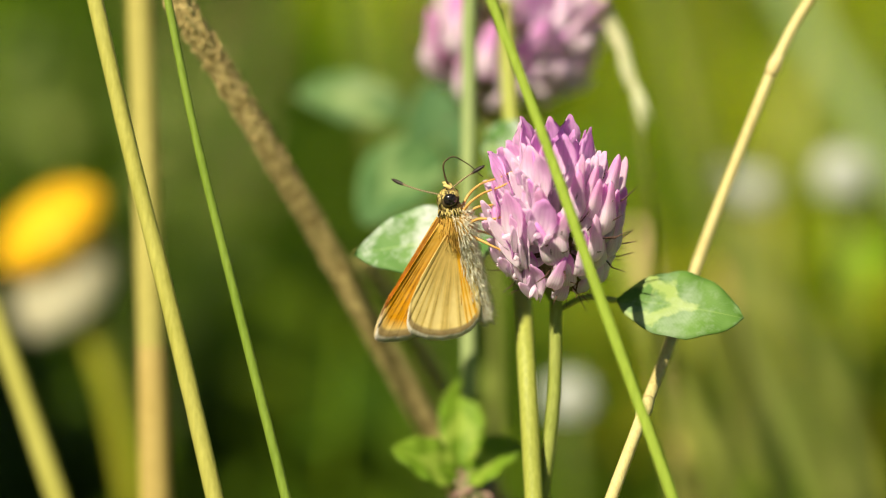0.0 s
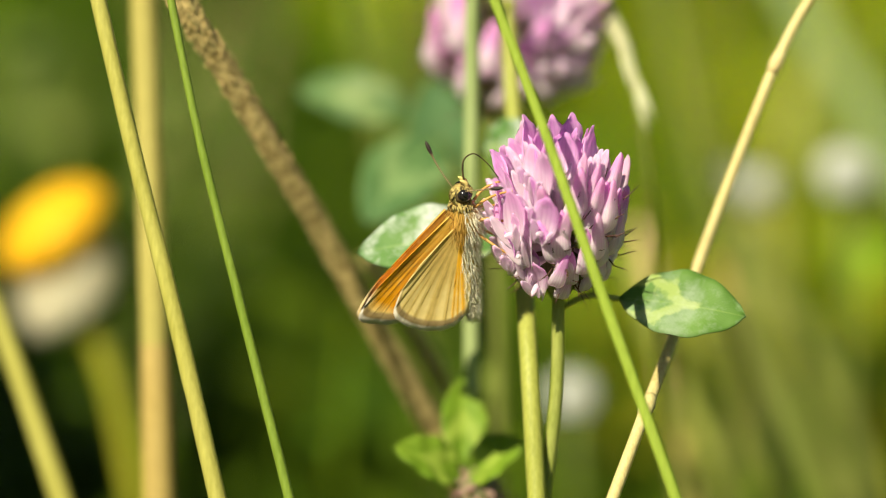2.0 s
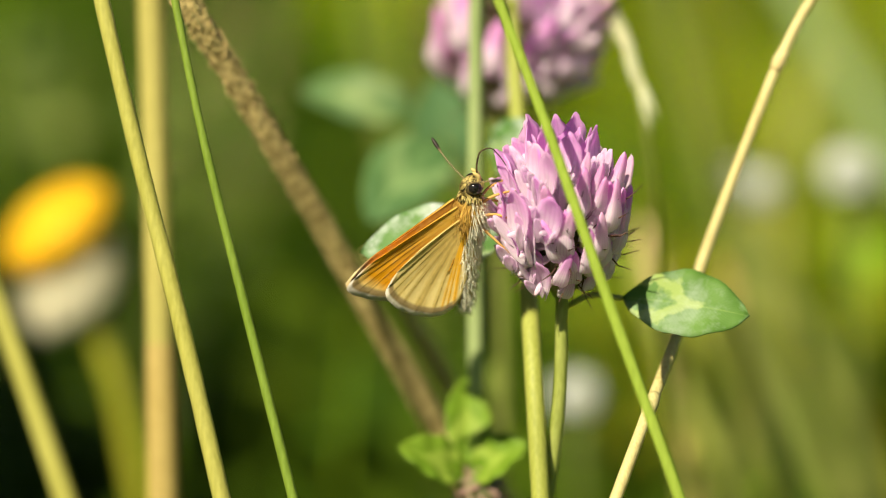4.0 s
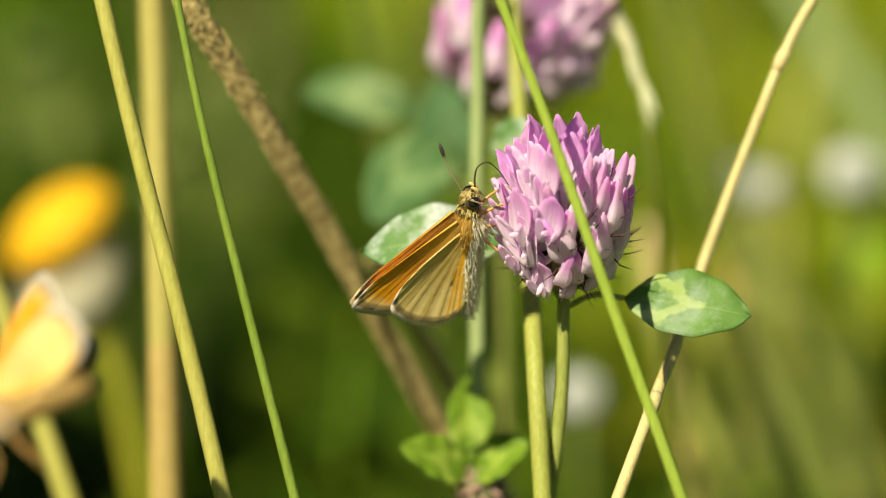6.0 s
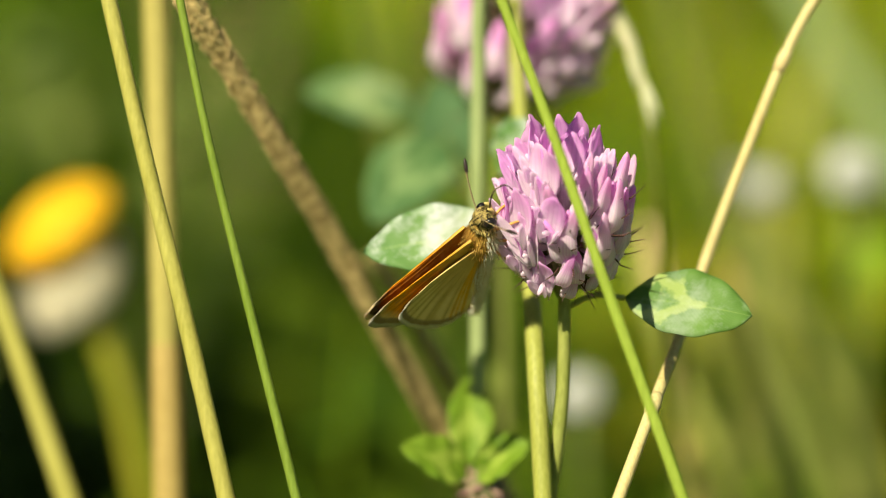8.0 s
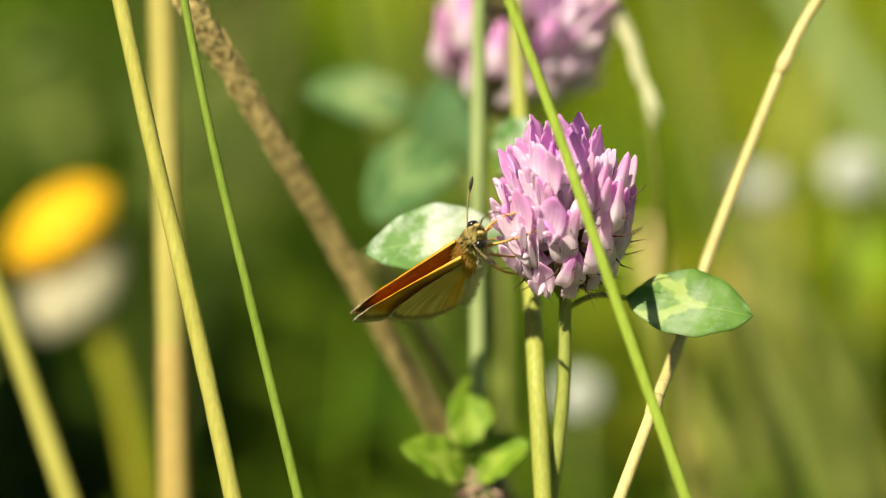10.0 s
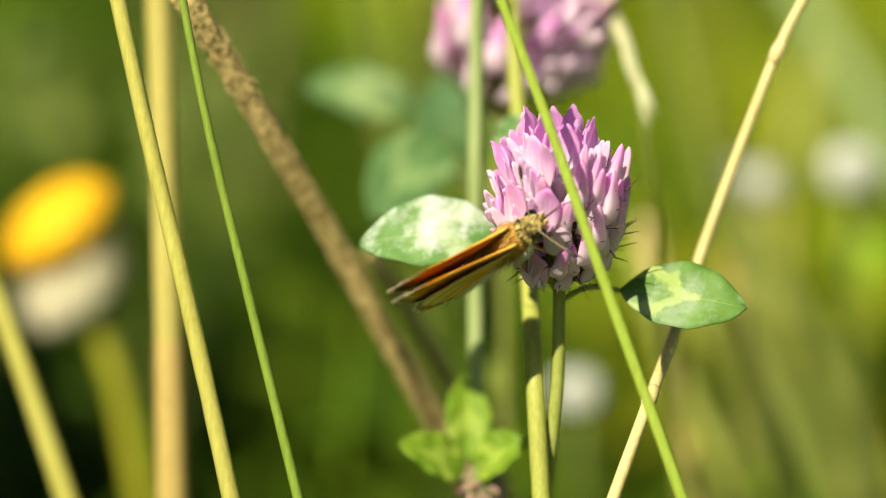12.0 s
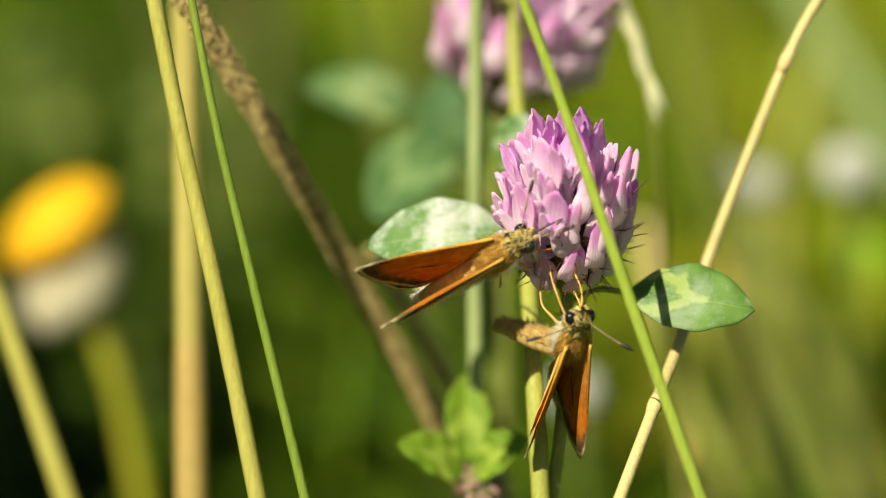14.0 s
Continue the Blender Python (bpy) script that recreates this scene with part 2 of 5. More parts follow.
FORE_UPPER = wing_material("forewing_upper", (0.46, 0.22, 0.04), (0.55, 0.145, 0.003), (0.05, 0.022, 0.008), (0.72, 0.55, 0.30), (0.12, 0.035, 0.005), 10, 0.5, 0.84, brand=True, through_light=0.04, edge_line=(0.06, 0.035, 0.018))
FORE_UNDER = wing_material("forewing_under", (0.84, 0.52, 0.11), (0.92, 0.40, 0.014), (0.78, 0.56, 0.20), (0.62, 0.57, 0.50), (0.18, 0.06, 0.008), 13, 0.68, 0.86)
HIND_UPPER = wing_material("hindwing_upper", (0.40, 0.20, 0.04), (0.74, 0.25, 0.008), (0.06, 0.03, 0.015), (0.74, 0.57, 0.32), (0.14, 0.045, 0.008), 9, 0.5, 0.89, through_light=0.04, edge_line=(0.06, 0.035, 0.018))
HIND_UNDER = wing_material("hindwing_under", (0.84, 0.56, 0.17), (0.76, 0.55, 0.18), (0.80, 0.62, 0.28), (0.84, 0.77, 0.66), (0.28, 0.20, 0.06), 12, 0.32, 0.94, strip=(0.92, 0.46, 0.03), strip_at=(0.70, 0.88), streak=(0.86, 0.67, 0.28))


def coat(name, dark, light, scale=900, rough=0.7):
    m, nt, bsdf, out = shader(name)
    c = mix(nt, ramp(nt, noise_tex(nt, scale, 4, 0.65), 0.35, 0.65), dark, light)
    gi = nt.nodes.new("ShaderNodeNewGeometry").outputs["Random Per Island"]
    c = mix(nt, math_node(nt, "MULTIPLY", gi, 0.4), c, tuple(min(1, x * 1.3) for x in light))
    finish(nt, bsdf, out, c, rough, 0.0, noise_tex(nt, 3500), 0.0001, 0.3)
    return m


COAT_GOLD = coat("golden_hair", (0.28, 0.13, 0.02), (0.66, 0.40, 0.09))
COAT_GREY = coat("grey_buff_hair", (0.72, 0.64, 0.46), (0.92, 0.86, 0.70))
def mixed_hair(name, dark, light, share):
    """Hairs of two colours, each hair all dark or all light."""
    m, nt, bsdf, out = shader(name)
    gi = nt.nodes.new("ShaderNodeNewGeometry").outputs["Random Per Island"]
    c = mix(nt, ramp(nt, math_node(nt, "ADD", gi, math_node(nt, "MULTIPLY", math_node(nt, "SUBTRACT", noise_tex(nt, 1600, 2), 0.5), 1.4)), share - 0.08, share + 0.08), dark, light)
    finish(nt, bsdf, out, c, 0.65, 0.0, None, 0, 0.3)
    return m


COAT_FACE = mixed_hair("black_and_gold_hair", (0.03, 0.022, 0.01), (0.70, 0.54, 0.20), 0.33)
COAT_TAN = coat("tan_scales", (0.34, 0.21, 0.06), (0.62, 0.44, 0.17), 1200)
COAT_BLACK = coat("blackish_scales", (0.02, 0.015, 0.01), (0.10, 0.07, 0.03))
LEG = coat("orange_leg", (0.45, 0.22, 0.05), (0.70, 0.42, 0.14))


def eye_material():
    m, nt, bsdf, out = shader("compound_eye")
    c = mix(nt, ramp(nt, noise_tex(nt, 2500), 0.4, 0.6), (0.006, 0.005, 0.006), (0.02, 0.016, 0.016))
    finish(nt, bsdf, out, c, 0.18, 0, None, 0, 0.5)
    return m


def antenna_material():
    m, nt, bsdf, out = shader("ringed_antenna")
    u, v = uv_of(nt)
    rings = ramp(nt, math_node(nt, "SINE", math_node(nt, "MULTIPLY", v, 190.0)), 0.1, 0.5)
    shaft = mix(nt, rings, (0.03, 0.02, 0.015), (0.55, 0.40, 0.20))
    c = mix(nt, ramp(nt, v, 0.72, 0.76), shaft, (0.025, 0.015, 0.012))
    finish(nt, bsdf, out, c, 0.5)
    return m


EYE_BLACK = eye_material()
ANTENNA = antenna_material()


def plain(name, dark, light, scale, rough=0.6, through_light=0.0):
    m, nt, bsdf, out = shader(name)
    finish(nt, bsdf, out, mix(nt, ramp(nt, noise_tex(nt, scale, 4), 0.35, 0.65), dark, light), rough, through_light, noise_tex(nt, scale * 4), 0.0002)
    return m


STALK_MUSTARD = plant("yellow_olive_stalk", (0.24, 0.22, 0.015), (0.36, 0.32, 0.03), vary=0.03)
DISC_YELLOW = plain("daisy_disc", (0.74, 0.38, 0.008), (0.86, 0.55, 0.022), 500)
RAY_WHITE = plain("daisy_ray", (0.84, 0.77, 0.55), (0.92, 0.88, 0.74), 200, 0.6, 0.6)
FLORET_WHITE = plain("white_petal", (0.72, 0.74, 0.68), (0.85, 0.86, 0.82), 200, 0.6, 0.2)


# ---- building blocks ----
def mesh_of(name, bm, *materials, smooth=True):
    me = bpy.data.meshes.new(name)
    bm.to_mesh(me)
    bm.free()
    for m in materials:
        me.materials.append(m)
    if smooth:
        me.shade_smooth()
    return me


def part(name, bm, material, parent, label="", m=None):
    me = bm if isinstance(bm, bpy.types.Mesh) else mesh_of(name, bm, *(material if isinstance(material, (list, tuple)) else (material,)))
    ob = new(name, me)
    ob.parent = parent
    if m is not None:
        ob.matrix_basis = m
    if label:
        tagged(ob, label)
    return ob


def thing(name, label, category, at, group="", kind=""):
    ob = new(name)
    ob.empty_display_size = 0.005
    ob.location = at
    return tagged(ob, label, category, group, kind)


def tube(bm, pts, radii, sides=10, flat=1.0, flat_dir=None, caps=True):
    """A round or flattened tube along points, closed at both ends."""
    uv = bm.loops.layers.uv.verify()
    pts = [Vector(p) for p in pts]
    n = len(pts)
    side = None
    rings = []
    for i, p in enumerate(pts):
        d = (pts[min(i + 1, n - 1)] - pts[max(i - 1, 0)]).normalized()
        if side is None:
            ref = Vector(flat_dir) if flat_dir else (Vector((1, 0, 0)) if abs(d.x) < 0.8 else Vector((0, 0, 1)))
            side = (ref - d * ref.dot(d)).normalized()
        else:
            side = (side - d * side.dot(d)).normalized()
        other = d.cross(side)
        r = radii[i] if isinstance(radii, (list, tuple)) else radii
        rings.append([bm.verts.new(p + side * (r * math.cos(a)) + other * (r * flat * math.sin(a))) for a in (2 * math.pi * k / sides for k in range(sides))])
    for i in range(n - 1):
        for k in range(sides):
            f = bm.faces.new((rings[i][k], rings[i][(k + 1) % sides], rings[i + 1][(k + 1) % sides], rings[i + 1][k]))
            for loop, (a, b) in zip(f.loops, ((k, i), (k + 1, i), (k + 1, i + 1), (k, i + 1))):
                loop[uv].uv = (a / sides, b / (n - 1))
    if caps:
        bm.faces.new(rings[0][::-1])
        f = bm.faces.new(rings[-1])
        for loop in f.loops:
            loop[uv].uv = (0.5, 1.0)
    return rings


def spline(pts, steps=8):
    """A smooth curve through control points, whatever their spacing."""
    p = [Vector(q) for q in pts]
    n = len(p)
    gap = [max((p[i + 1] - p[i]).length, 1e-9) for i in range(n - 1)]
    tan = []
    for i in range(n):
        if i == 0:
            tan.append((p[1] - p[0]) / gap[0])
        elif i == n - 1:
            tan.append((p[-1] - p[-2]) / gap[-1])
        else:
            tan.append(((p[i] - p[i - 1]) / gap[i - 1] * gap[i] + (p[i + 1] - p[i]) / gap[i] * gap[i - 1]) / (gap[i] + gap[i - 1]))
    out = []
    for i in range(n - 1):
        for k in range(steps):
            t = k / steps
            out.append(p[i] * (2 * t ** 3 - 3 * t * t + 1) + tan[i] * gap[i] * (t ** 3 - 2 * t * t + t) + p[i + 1] * (3 * t * t - 2 * t ** 3) + tan[i + 1] * gap[i] * (t ** 3 - t * t))
    out.append(p[-1])
    return out


def blob(bm, centre, radii, rings=10, sides=14, rough=0.0, seed=0):
    """An ellipsoid, its surface uneven by rough."""
    c = Vector(centre)
    rows = []
    for i in range(rings + 1):
        th = math.pi * i / rings
        row = []
        for k in range(sides if 0 < i < rings else 1):
            a = 2 * math.pi * k / sides
            v = Vector((math.sin(th) * math.cos(a), math.sin(th) * math.sin(a), math.cos(th)))
            s = 1 + rough * noise.noise(v * 2.5 + Vector((seed, 0, 0)))
            row.append(bm.verts.new(c + Vector((v.x * radii[0], v.y * radii[1], v.z * radii[2])) * s))
        rows.append(row)
    for i in range(rings):
        for k in range(sides):
            a, b = rows[i], rows[i + 1]
            k2 = (k + 1) % sides
            if i == 0:
                bm.faces.new((a[0], b[k], b[k2]))
            elif i == rings - 1:
                bm.faces.new((a[k], b[0], a[k2]))
            else:
                bm.faces.new((a[k], b[k], b[k2], a[k2]))


def hairs(bm, rng, count, place, length, thick):
    """Fine tapered bristles; place() gives a foot and a direction."""
    for _ in range(count):
        foot, d = place()
        d = d.normalized()
        side = d.orthogonal().normalized() * thick
        other = d.cross(side)
        ln = length * rng.uniform(0.5, 1.2)
        mid = foot + d * ln * 0.5 + Vector((rng.uniform(-1, 1), rng.uniform(-1, 1), rng.uniform(-1, 1))) * ln * 0.08
        a = [bm.verts.new(foot + v) for v in (side, other * 0.87 - side * 0.5, -other * 0.87 - side * 0.5)]
        b = [bm.verts.new(mid + v * 0.6) for v in (side, other * 0.87 - side * 0.5, -other * 0.87 - side * 0.5)]
        tip = bm.verts.new(foot + d * ln)
        for k in range(3):
            bm.faces.new((a[k], a[(k + 1) % 3], b[(k + 1) % 3], b[k]))
            bm.faces.new((b[k], b[(k + 1) % 3], tip))


def to_ground(pts, ground_z=-0.004):
    """Carry the lowest two control points on down to the ground, steepening on the way."""
    a, b = Vector(pts[0]), Vector(pts[1])
    d = (a - b).normalized()
    run = a.z - ground_z
    foot = Vector((a.x + d.x / -d.z * run * 0.7, a.y + d.y / -d.z * run * 0.7, ground_z))
    return [foot] + [Vector(p) for p in pts]


def stalk_points(pts):
    return spline(to_ground(pts), 8)


def make_stalk(name, label, category, pts, width, material, taper=0.75, sides=10, flat=1.0, nodes=(), group="", sheath=0.0):
    """A plant stalk from the ground through control points; nodes: places along it where a joint swells."""
    line = stalk_points(pts)
    base = line[0].copy()
    ob = thing(name, label, category, base, group)
    n = len(line)
    radii = []
    for i in range(n):
        f = i / (n - 1)
        r = width / 2 * (1.08 + (taper - 1.08) * f) * (1 + 0.05 * noise.noise(line[i] * 300))
        radii.append(r)
    bm = bmesh.new()
    tube(bm, [p - base for p in line], radii, sides, flat=flat)
    part("stem", bm, material, ob)
    if sheath:
        low = [(p - base, r) for p, r in zip(line, radii) if p.z < sheath]
        bm = bmesh.new()
        tube(bm, [p for p, _ in low], [r * (1.10 if k < len(low) - 1 else 1.03) for k, (_, r) in enumerate(low)], sides, flat=flat, caps=False)
        part("leaf_sheath", bm, material, ob, "dry sheath wrapped round the stalk")
    for at in nodes:
        p = Vector(at) - base
        i = min(range(n), key=lambda k: (line[k] - base - p).length)
        d = (line[min(i + 1, n - 1)] - line[max(i - 1, 0)]).normalized()
        r = radii[i]
        bm = bmesh.new()
        tube(bm, [p - d * r * 2.2, p - d * r, p, p + d * r, p + d * r * 2.2], [r * 1.02, r * 1.22, r * 1.32, r * 1.2, r * 1.02], sides)
        part("joint", bm, material, ob)
    return ob


def leaf_mesh(name, length, width, material, fold=0.25, curl=0.1, thick=0.00016, cells=(18, 10), tip=0.9, ragged=0.0, blunt=0.75):
    """A leaflet along +x, its face to +z: folded at the midrib, arched, with thickness and a finely toothed edge."""
    bm = bmesh.new()
    uv = bm.loops.layers.uv.verify()
    nu, nv = cells
    layers = []
    for s in (1, -1):
        grid = []
        for i in range(nu + 1):
            u = i / nu
            half = width / 2 * (math.sin(math.pi * min(1, u) ** tip) ** blunt if 0 < u < 1 else 0.0) + 0.00002
            row = []
            for j in range(nv + 1):
                v = j / nv * 2 - 1
                y = v * half * (1 + ragged * (((i * 7 + j) % 3) - 1) * (abs(v) > 0.99))
                z = abs(y) * fold + length * curl * (1 - (2 * u - 1) ** 2) + 0.00025 * math.sin(u * 23 + v * 3) * abs(v)
                row.append(bm.verts.new((u * length, y, z + s * thick / 2)))
            grid.append(row)
        layers.append(grid)
    for s, grid in zip((1, -1), layers):
        for i in range(nu):
            for j in range(nv):
                q = [(i, j), (i + 1, j), (i + 1, j + 1), (i, j + 1)]
                if s < 0:
                    q.reverse()
                f = bm.faces.new([grid[a][b] for a, b in q])
                for loop, (a, b) in zip(f.loops, q):
                    loop[uv].uv = (a / nu, b / nv)
    top, low = layers
    rim = [(i, 0) for i in range(nu + 1)] + [(nu, j) for j in range(1, nv + 1)] + [(i, nv) for i in range(nu - 1, -1, -1)] + [(0, j) for j in range(nv - 1, 0, -1)]
    for k in range(len(rim)):
        a, b = rim[k], rim[(k + 1) % len(rim)]
        f = bm.faces.new((low[a[0]][a[1]], low[b[0]][b[1]], top[b[0]][b[1]], top[a[0]][a[1]]))
        for loop, q in zip(f.loops, (a, b, b, a)):
            loop[uv].uv = (q[0] / nu, q[1] / nv)
    return mesh_of(name, bm, material)


def along(base, tip, face):
    """A pose at base whose x runs to tip and whose z faces as near as can be to face."""
    x = (Vector(tip) - Vector(base)).normalized()
    z = Vector(face)
    z = (z - x * z.dot(x)).normalized()
    y = z.cross(x)
    return Matrix.Translation(base) @ Matrix((x, y, z)).transposed().to_4x4()


# ---- ground and meadow ----
bm = bmesh.new()
EDGE = [-400, -60, -12, -4, -2, -1.2, -0.6, -0.2, 0.2, 0.6, 1.2, 2, 4, 12, 60, 400]
gv = [[bm.verts.new((x, y, 0.006 * noise.noise(Vector((x * 2, y * 2, 0))) if abs(x) < 5 and abs(y) < 5 else 0.0)) for y in EDGE] for x in EDGE]
for i in range(len(EDGE) - 1):
    for j in range(len(EDGE) - 1):
        bm.faces.new((gv[i][j], gv[i + 1][j], gv[i + 1][j + 1], gv[i][j + 1]))
ground = tagged(new("ground", mesh_of("ground", bm, ground_material())), "dark meadow soil with moss and litter", "ground", kind="structure")


def sward(name, label, material, count, seed, where, height, width, lean=0.35):
    """Grass blades, each a folded tapering strip; where(rng) gives a foot."""
    rng = random.Random(seed)
    verts, faces = [], []
    for _ in range(count):
        x, y = where(rng)
        h = rng.uniform(*height)
        w = rng.uniform(*width) / 2
        a = rng.uniform(0, 2 * math.pi)
        ln = rng.uniform(0.05, lean) * h
        bend = rng.uniform(0.4, 1.6)
        dx, dy = math.cos(a), math.sin(a)
        b = rng.uniform(0, math.pi)
        sx, sy = math.cos(b) * w, math.sin(b) * w
        n0 = len(verts)
        for k, f in enumerate((0.0, 0.35, 0.7, 1.0)):
            off = ln * f ** (1 + bend)
            px, py, pz = x + dx * off, y + dy * off, h * (f - 0.12 * f * f * ln / h) - 0.003
            s = (1.0, 0.95, 0.7, 0.06)[k]
            verts += [(px - sx * s, py - sy * s, pz), (px + sy * 0.5 * s, py - sx * 0.5 * s, pz), (px + sx * s, py + sy * s, pz)]
        for k in range(3):
            o = n0 + 3 * k
            faces += [(o, o + 1, o + 4, o + 3), (o + 1, o + 2, o + 5, o + 4)]
    me = bpy.data.meshes.new(name)
    me.from_pydata(verts, [], faces)
    me.materials.append(material)
    me.shade_smooth()
    return tagged(new(name, me), label, "grass", kind="stuff")


def band(x0, x1, y0, y1, spread=0.0):
    def where(rng):
        while True:
            y = rng.uniform(y0, y1)
            x = rng.uniform(x0, x1) * (1 + spread * (y - y0))
            if noise.noise(Vector((x * 9, y * 5, x0 * 40))) > rng.uniform(-0.75, 0.45):
                return x, y
    return where


def ring(r0, r1, keep):
    def where(rng):
        while True:
            r, a = rng.uniform(r0, r1), rng.uniform(0, 2 * math.pi)
            x, y = r * math.cos(a), r * math.sin(a)
            if keep(x, y):
                return x, y
    return where


sward("meadow_grass", "dense mid-green meadow grass behind the flowers", GRASS, 8500, 11, band(-0.26, 0.10, 0.72, 2.4, 0.6), (0.08, 0.25), (0.003, 0.008))
sward("meadow_grass", "bright yellow-green meadow grass, sunlit look put in its colour", GRASS_BRIGHT, 7500, 12, band(-0.02, 0.24, 0.66, 2.4, 0.6), (0.08, 0.27), (0.003, 0.008))
sward("meadow_grass", "low mid-green grass near the clover", GRASS, 800, 17, band(0.02, 0.14, 0.26, 0.7, 0.6), (0.05, 0.12), (0.003, 0.007))
# Added stand, out of view on the sun side: shades the low meadow.
sward("tall_grass", "unseen tall grass stand, added to shade the low meadow", GRASS, 2200, 16, band(-0.46, -0.17, -0.25, 0.30), (0.22, 0.36), (0.004, 0.009), 0.25)
# Shade near the ground is put in the dark blade colour.
sward("meadow_grass", "low grass tufts, shade put in their dark green", GRASS_SHADE_TONE, 5200, 13, band(-0.20, 0.16, 0.10, 0.85, 0.6), (0.04, 0.12), (0.003, 0.008))
sward("meadow_grass", "dry straw-coloured grass blades among the green", GRASS_DRY, 260, 14, band(-0.3, 0.35, 0.35, 1.6, 0.8), (0.12, 0.26), (0.0015, 0.003))
# Second added stand, also out of view: dapples the ground behind with shade.
sward("tall_grass", "unseen tall grass beside the daisy, added to cast shade", GRASS, 220, 20, band(-0.23, -0.092, 0.12, 0.27), (0.20, 0.30), (0.004, 0.009), 0.12)


def around_clearing(x, y):
    """The open meadow on all sides of the flowers."""
    return (abs(x) > 0.08 + 0.15 * max(0, y + 0.46) or y < -0.75) and math.hypot(x, y + 0.46) > 0.16


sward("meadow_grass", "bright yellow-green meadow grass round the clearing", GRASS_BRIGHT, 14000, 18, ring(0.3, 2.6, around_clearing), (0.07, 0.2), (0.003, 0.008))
sward("meadow_grass", "dense mid-green meadow grass round the clearing", GRASS, 15000, 19, ring(0.3, 2.8, around_clearing), (0.07, 0.2), (0.003, 0.008))
sward("meadow_grass", "wide meadow of mixed green grass", GRASS, 9000, 15, ring(0.7, 5.0, lambda x, y: y > 1.2 or abs(x) > 0.5 or y < -0.8), (0.08, 0.2), (0.004, 0.010))



def herbs(name, label, material, count, seed, where, height, leaf, per=7):
    """Leafy meadow herbs: slim stems from the ground, each with pointed folded leaves up its length."""
    rng = random.Random(seed)
    verts, faces = [], []
    for _ in range(count):
        x, y = where(rng)
        h = rng.uniform(*height)
        lx, ly = rng.uniform(-0.25, 0.25) * h, rng.uniform(-0.15, 0.15) * h
        o = len(verts)
        for f, w in ((0, 0.0010), (0.5, 0.0009), (1, 0.0005)):
            px, py, pz = x + lx * f * f, y + ly * f * f, h * f - 0.003
            verts += [(px - w, py, pz), (px + w * 0.5, py - w * 0.87, pz), (px + w * 0.5, py + w * 0.87, pz)]
        for k in (0, 3):
            faces += [(o + k + a, o + k + (a + 1) % 3, o + k + 3 + (a + 1) % 3, o + k + 3 + a) for a in range(3)]
        for k in range(per):
            f = rng.uniform(0.35, 1.0)
            a, tilt = rng.uniform(0, 2 * math.pi), rng.uniform(-0.3, 0.9)
            ln, w = rng.uniform(*leaf), rng.uniform(0.22, 0.34)
            d = Vector((math.cos(a) * math.cos(tilt), math.sin(a) * math.cos(tilt), math.sin(tilt)))
            side = d.cross(Vector((0, 0, 1))).normalized() * ln * w
            up = side.cross(d).normalized() * ln * w * 0.35
            foot = Vector((x + lx * f * f, y + ly * f * f, h * f - 0.003))
            o = len(verts)
            verts += [tuple(p) for p in (foot, foot + d * ln * 0.45 + side + up, foot + d * ln * 0.5, foot + d * ln * 0.45 - side + up, foot + d * ln - up * 0.6)]
            faces += [(o, o + 1, o + 2), (o, o + 2, o + 3), (o + 1, o + 4, o + 2), (o + 2, o + 4, o + 3)]
    me = bpy.data.meshes.new(name)
    me.from_pydata(verts, [], faces)
    me.materials.append(material)
    me.shade_smooth()
    return tagged(new(name, me), label, "herb", kind="stuff")


# The darkest herbs carry the shade of the undergrowth in their colour.
herbs("meadow_herb", "leafy herbs behind the stalks, shade put in their dark green", GRASS_SHADE_TONE, 90, 31, band(-0.17, 0.02, 0.13, 0.34), (0.08, 0.165), (0.010, 0.022))
herbs("meadow_herb", "low herbs close to the soil, coloured dark as if shaded", GRASS_SHADE_TONE, 230, 35, band(-0.15, 0.11, 0.14, 0.46), (0.05, 0.115), (0.012, 0.028), 8)
herbs("meadow_herb", "herbs far back among the grass, coloured dark for shade", GRASS_SHADE_TONE, 70, 36, band(-0.075, 0.005, 0.42, 0.72), (0.07, 0.13), (0.014, 0.030), 7)
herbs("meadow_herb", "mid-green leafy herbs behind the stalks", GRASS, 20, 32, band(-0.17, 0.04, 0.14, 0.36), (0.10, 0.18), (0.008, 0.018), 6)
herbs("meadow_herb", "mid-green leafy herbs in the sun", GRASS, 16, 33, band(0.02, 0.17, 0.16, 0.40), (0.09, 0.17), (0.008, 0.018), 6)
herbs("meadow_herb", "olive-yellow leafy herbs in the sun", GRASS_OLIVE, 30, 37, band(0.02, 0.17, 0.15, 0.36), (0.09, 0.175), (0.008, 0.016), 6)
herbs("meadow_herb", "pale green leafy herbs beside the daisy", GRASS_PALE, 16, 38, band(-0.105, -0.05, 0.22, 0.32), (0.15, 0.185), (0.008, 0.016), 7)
herbs("meadow_herb", "low herbs under the grass, shade put in their dark green", GRASS_SHADE_TONE, 110, 34, band(0.02, 0.17, 0.14, 0.34), (0.06, 0.14), (0.010, 0.020))


def tuft(top, radius, material, seed, label, count=110, width=(0.004, 0.009)):
    """A tussock of broad blades round one spot, as high as its top."""
    rng = random.Random(seed)

    def spot(_):
        a, r = rng.uniform(0, 2 * math.pi), radius * math.sqrt(rng.random())
        return top[0] + r * math.cos(a), top[1] + r * math.sin(a) * 0.7
    return sward("grass_tuft", label, material, count, seed + 100, spot, (top[2] * 0.72, top[2] * 1.08), width, 0.22)


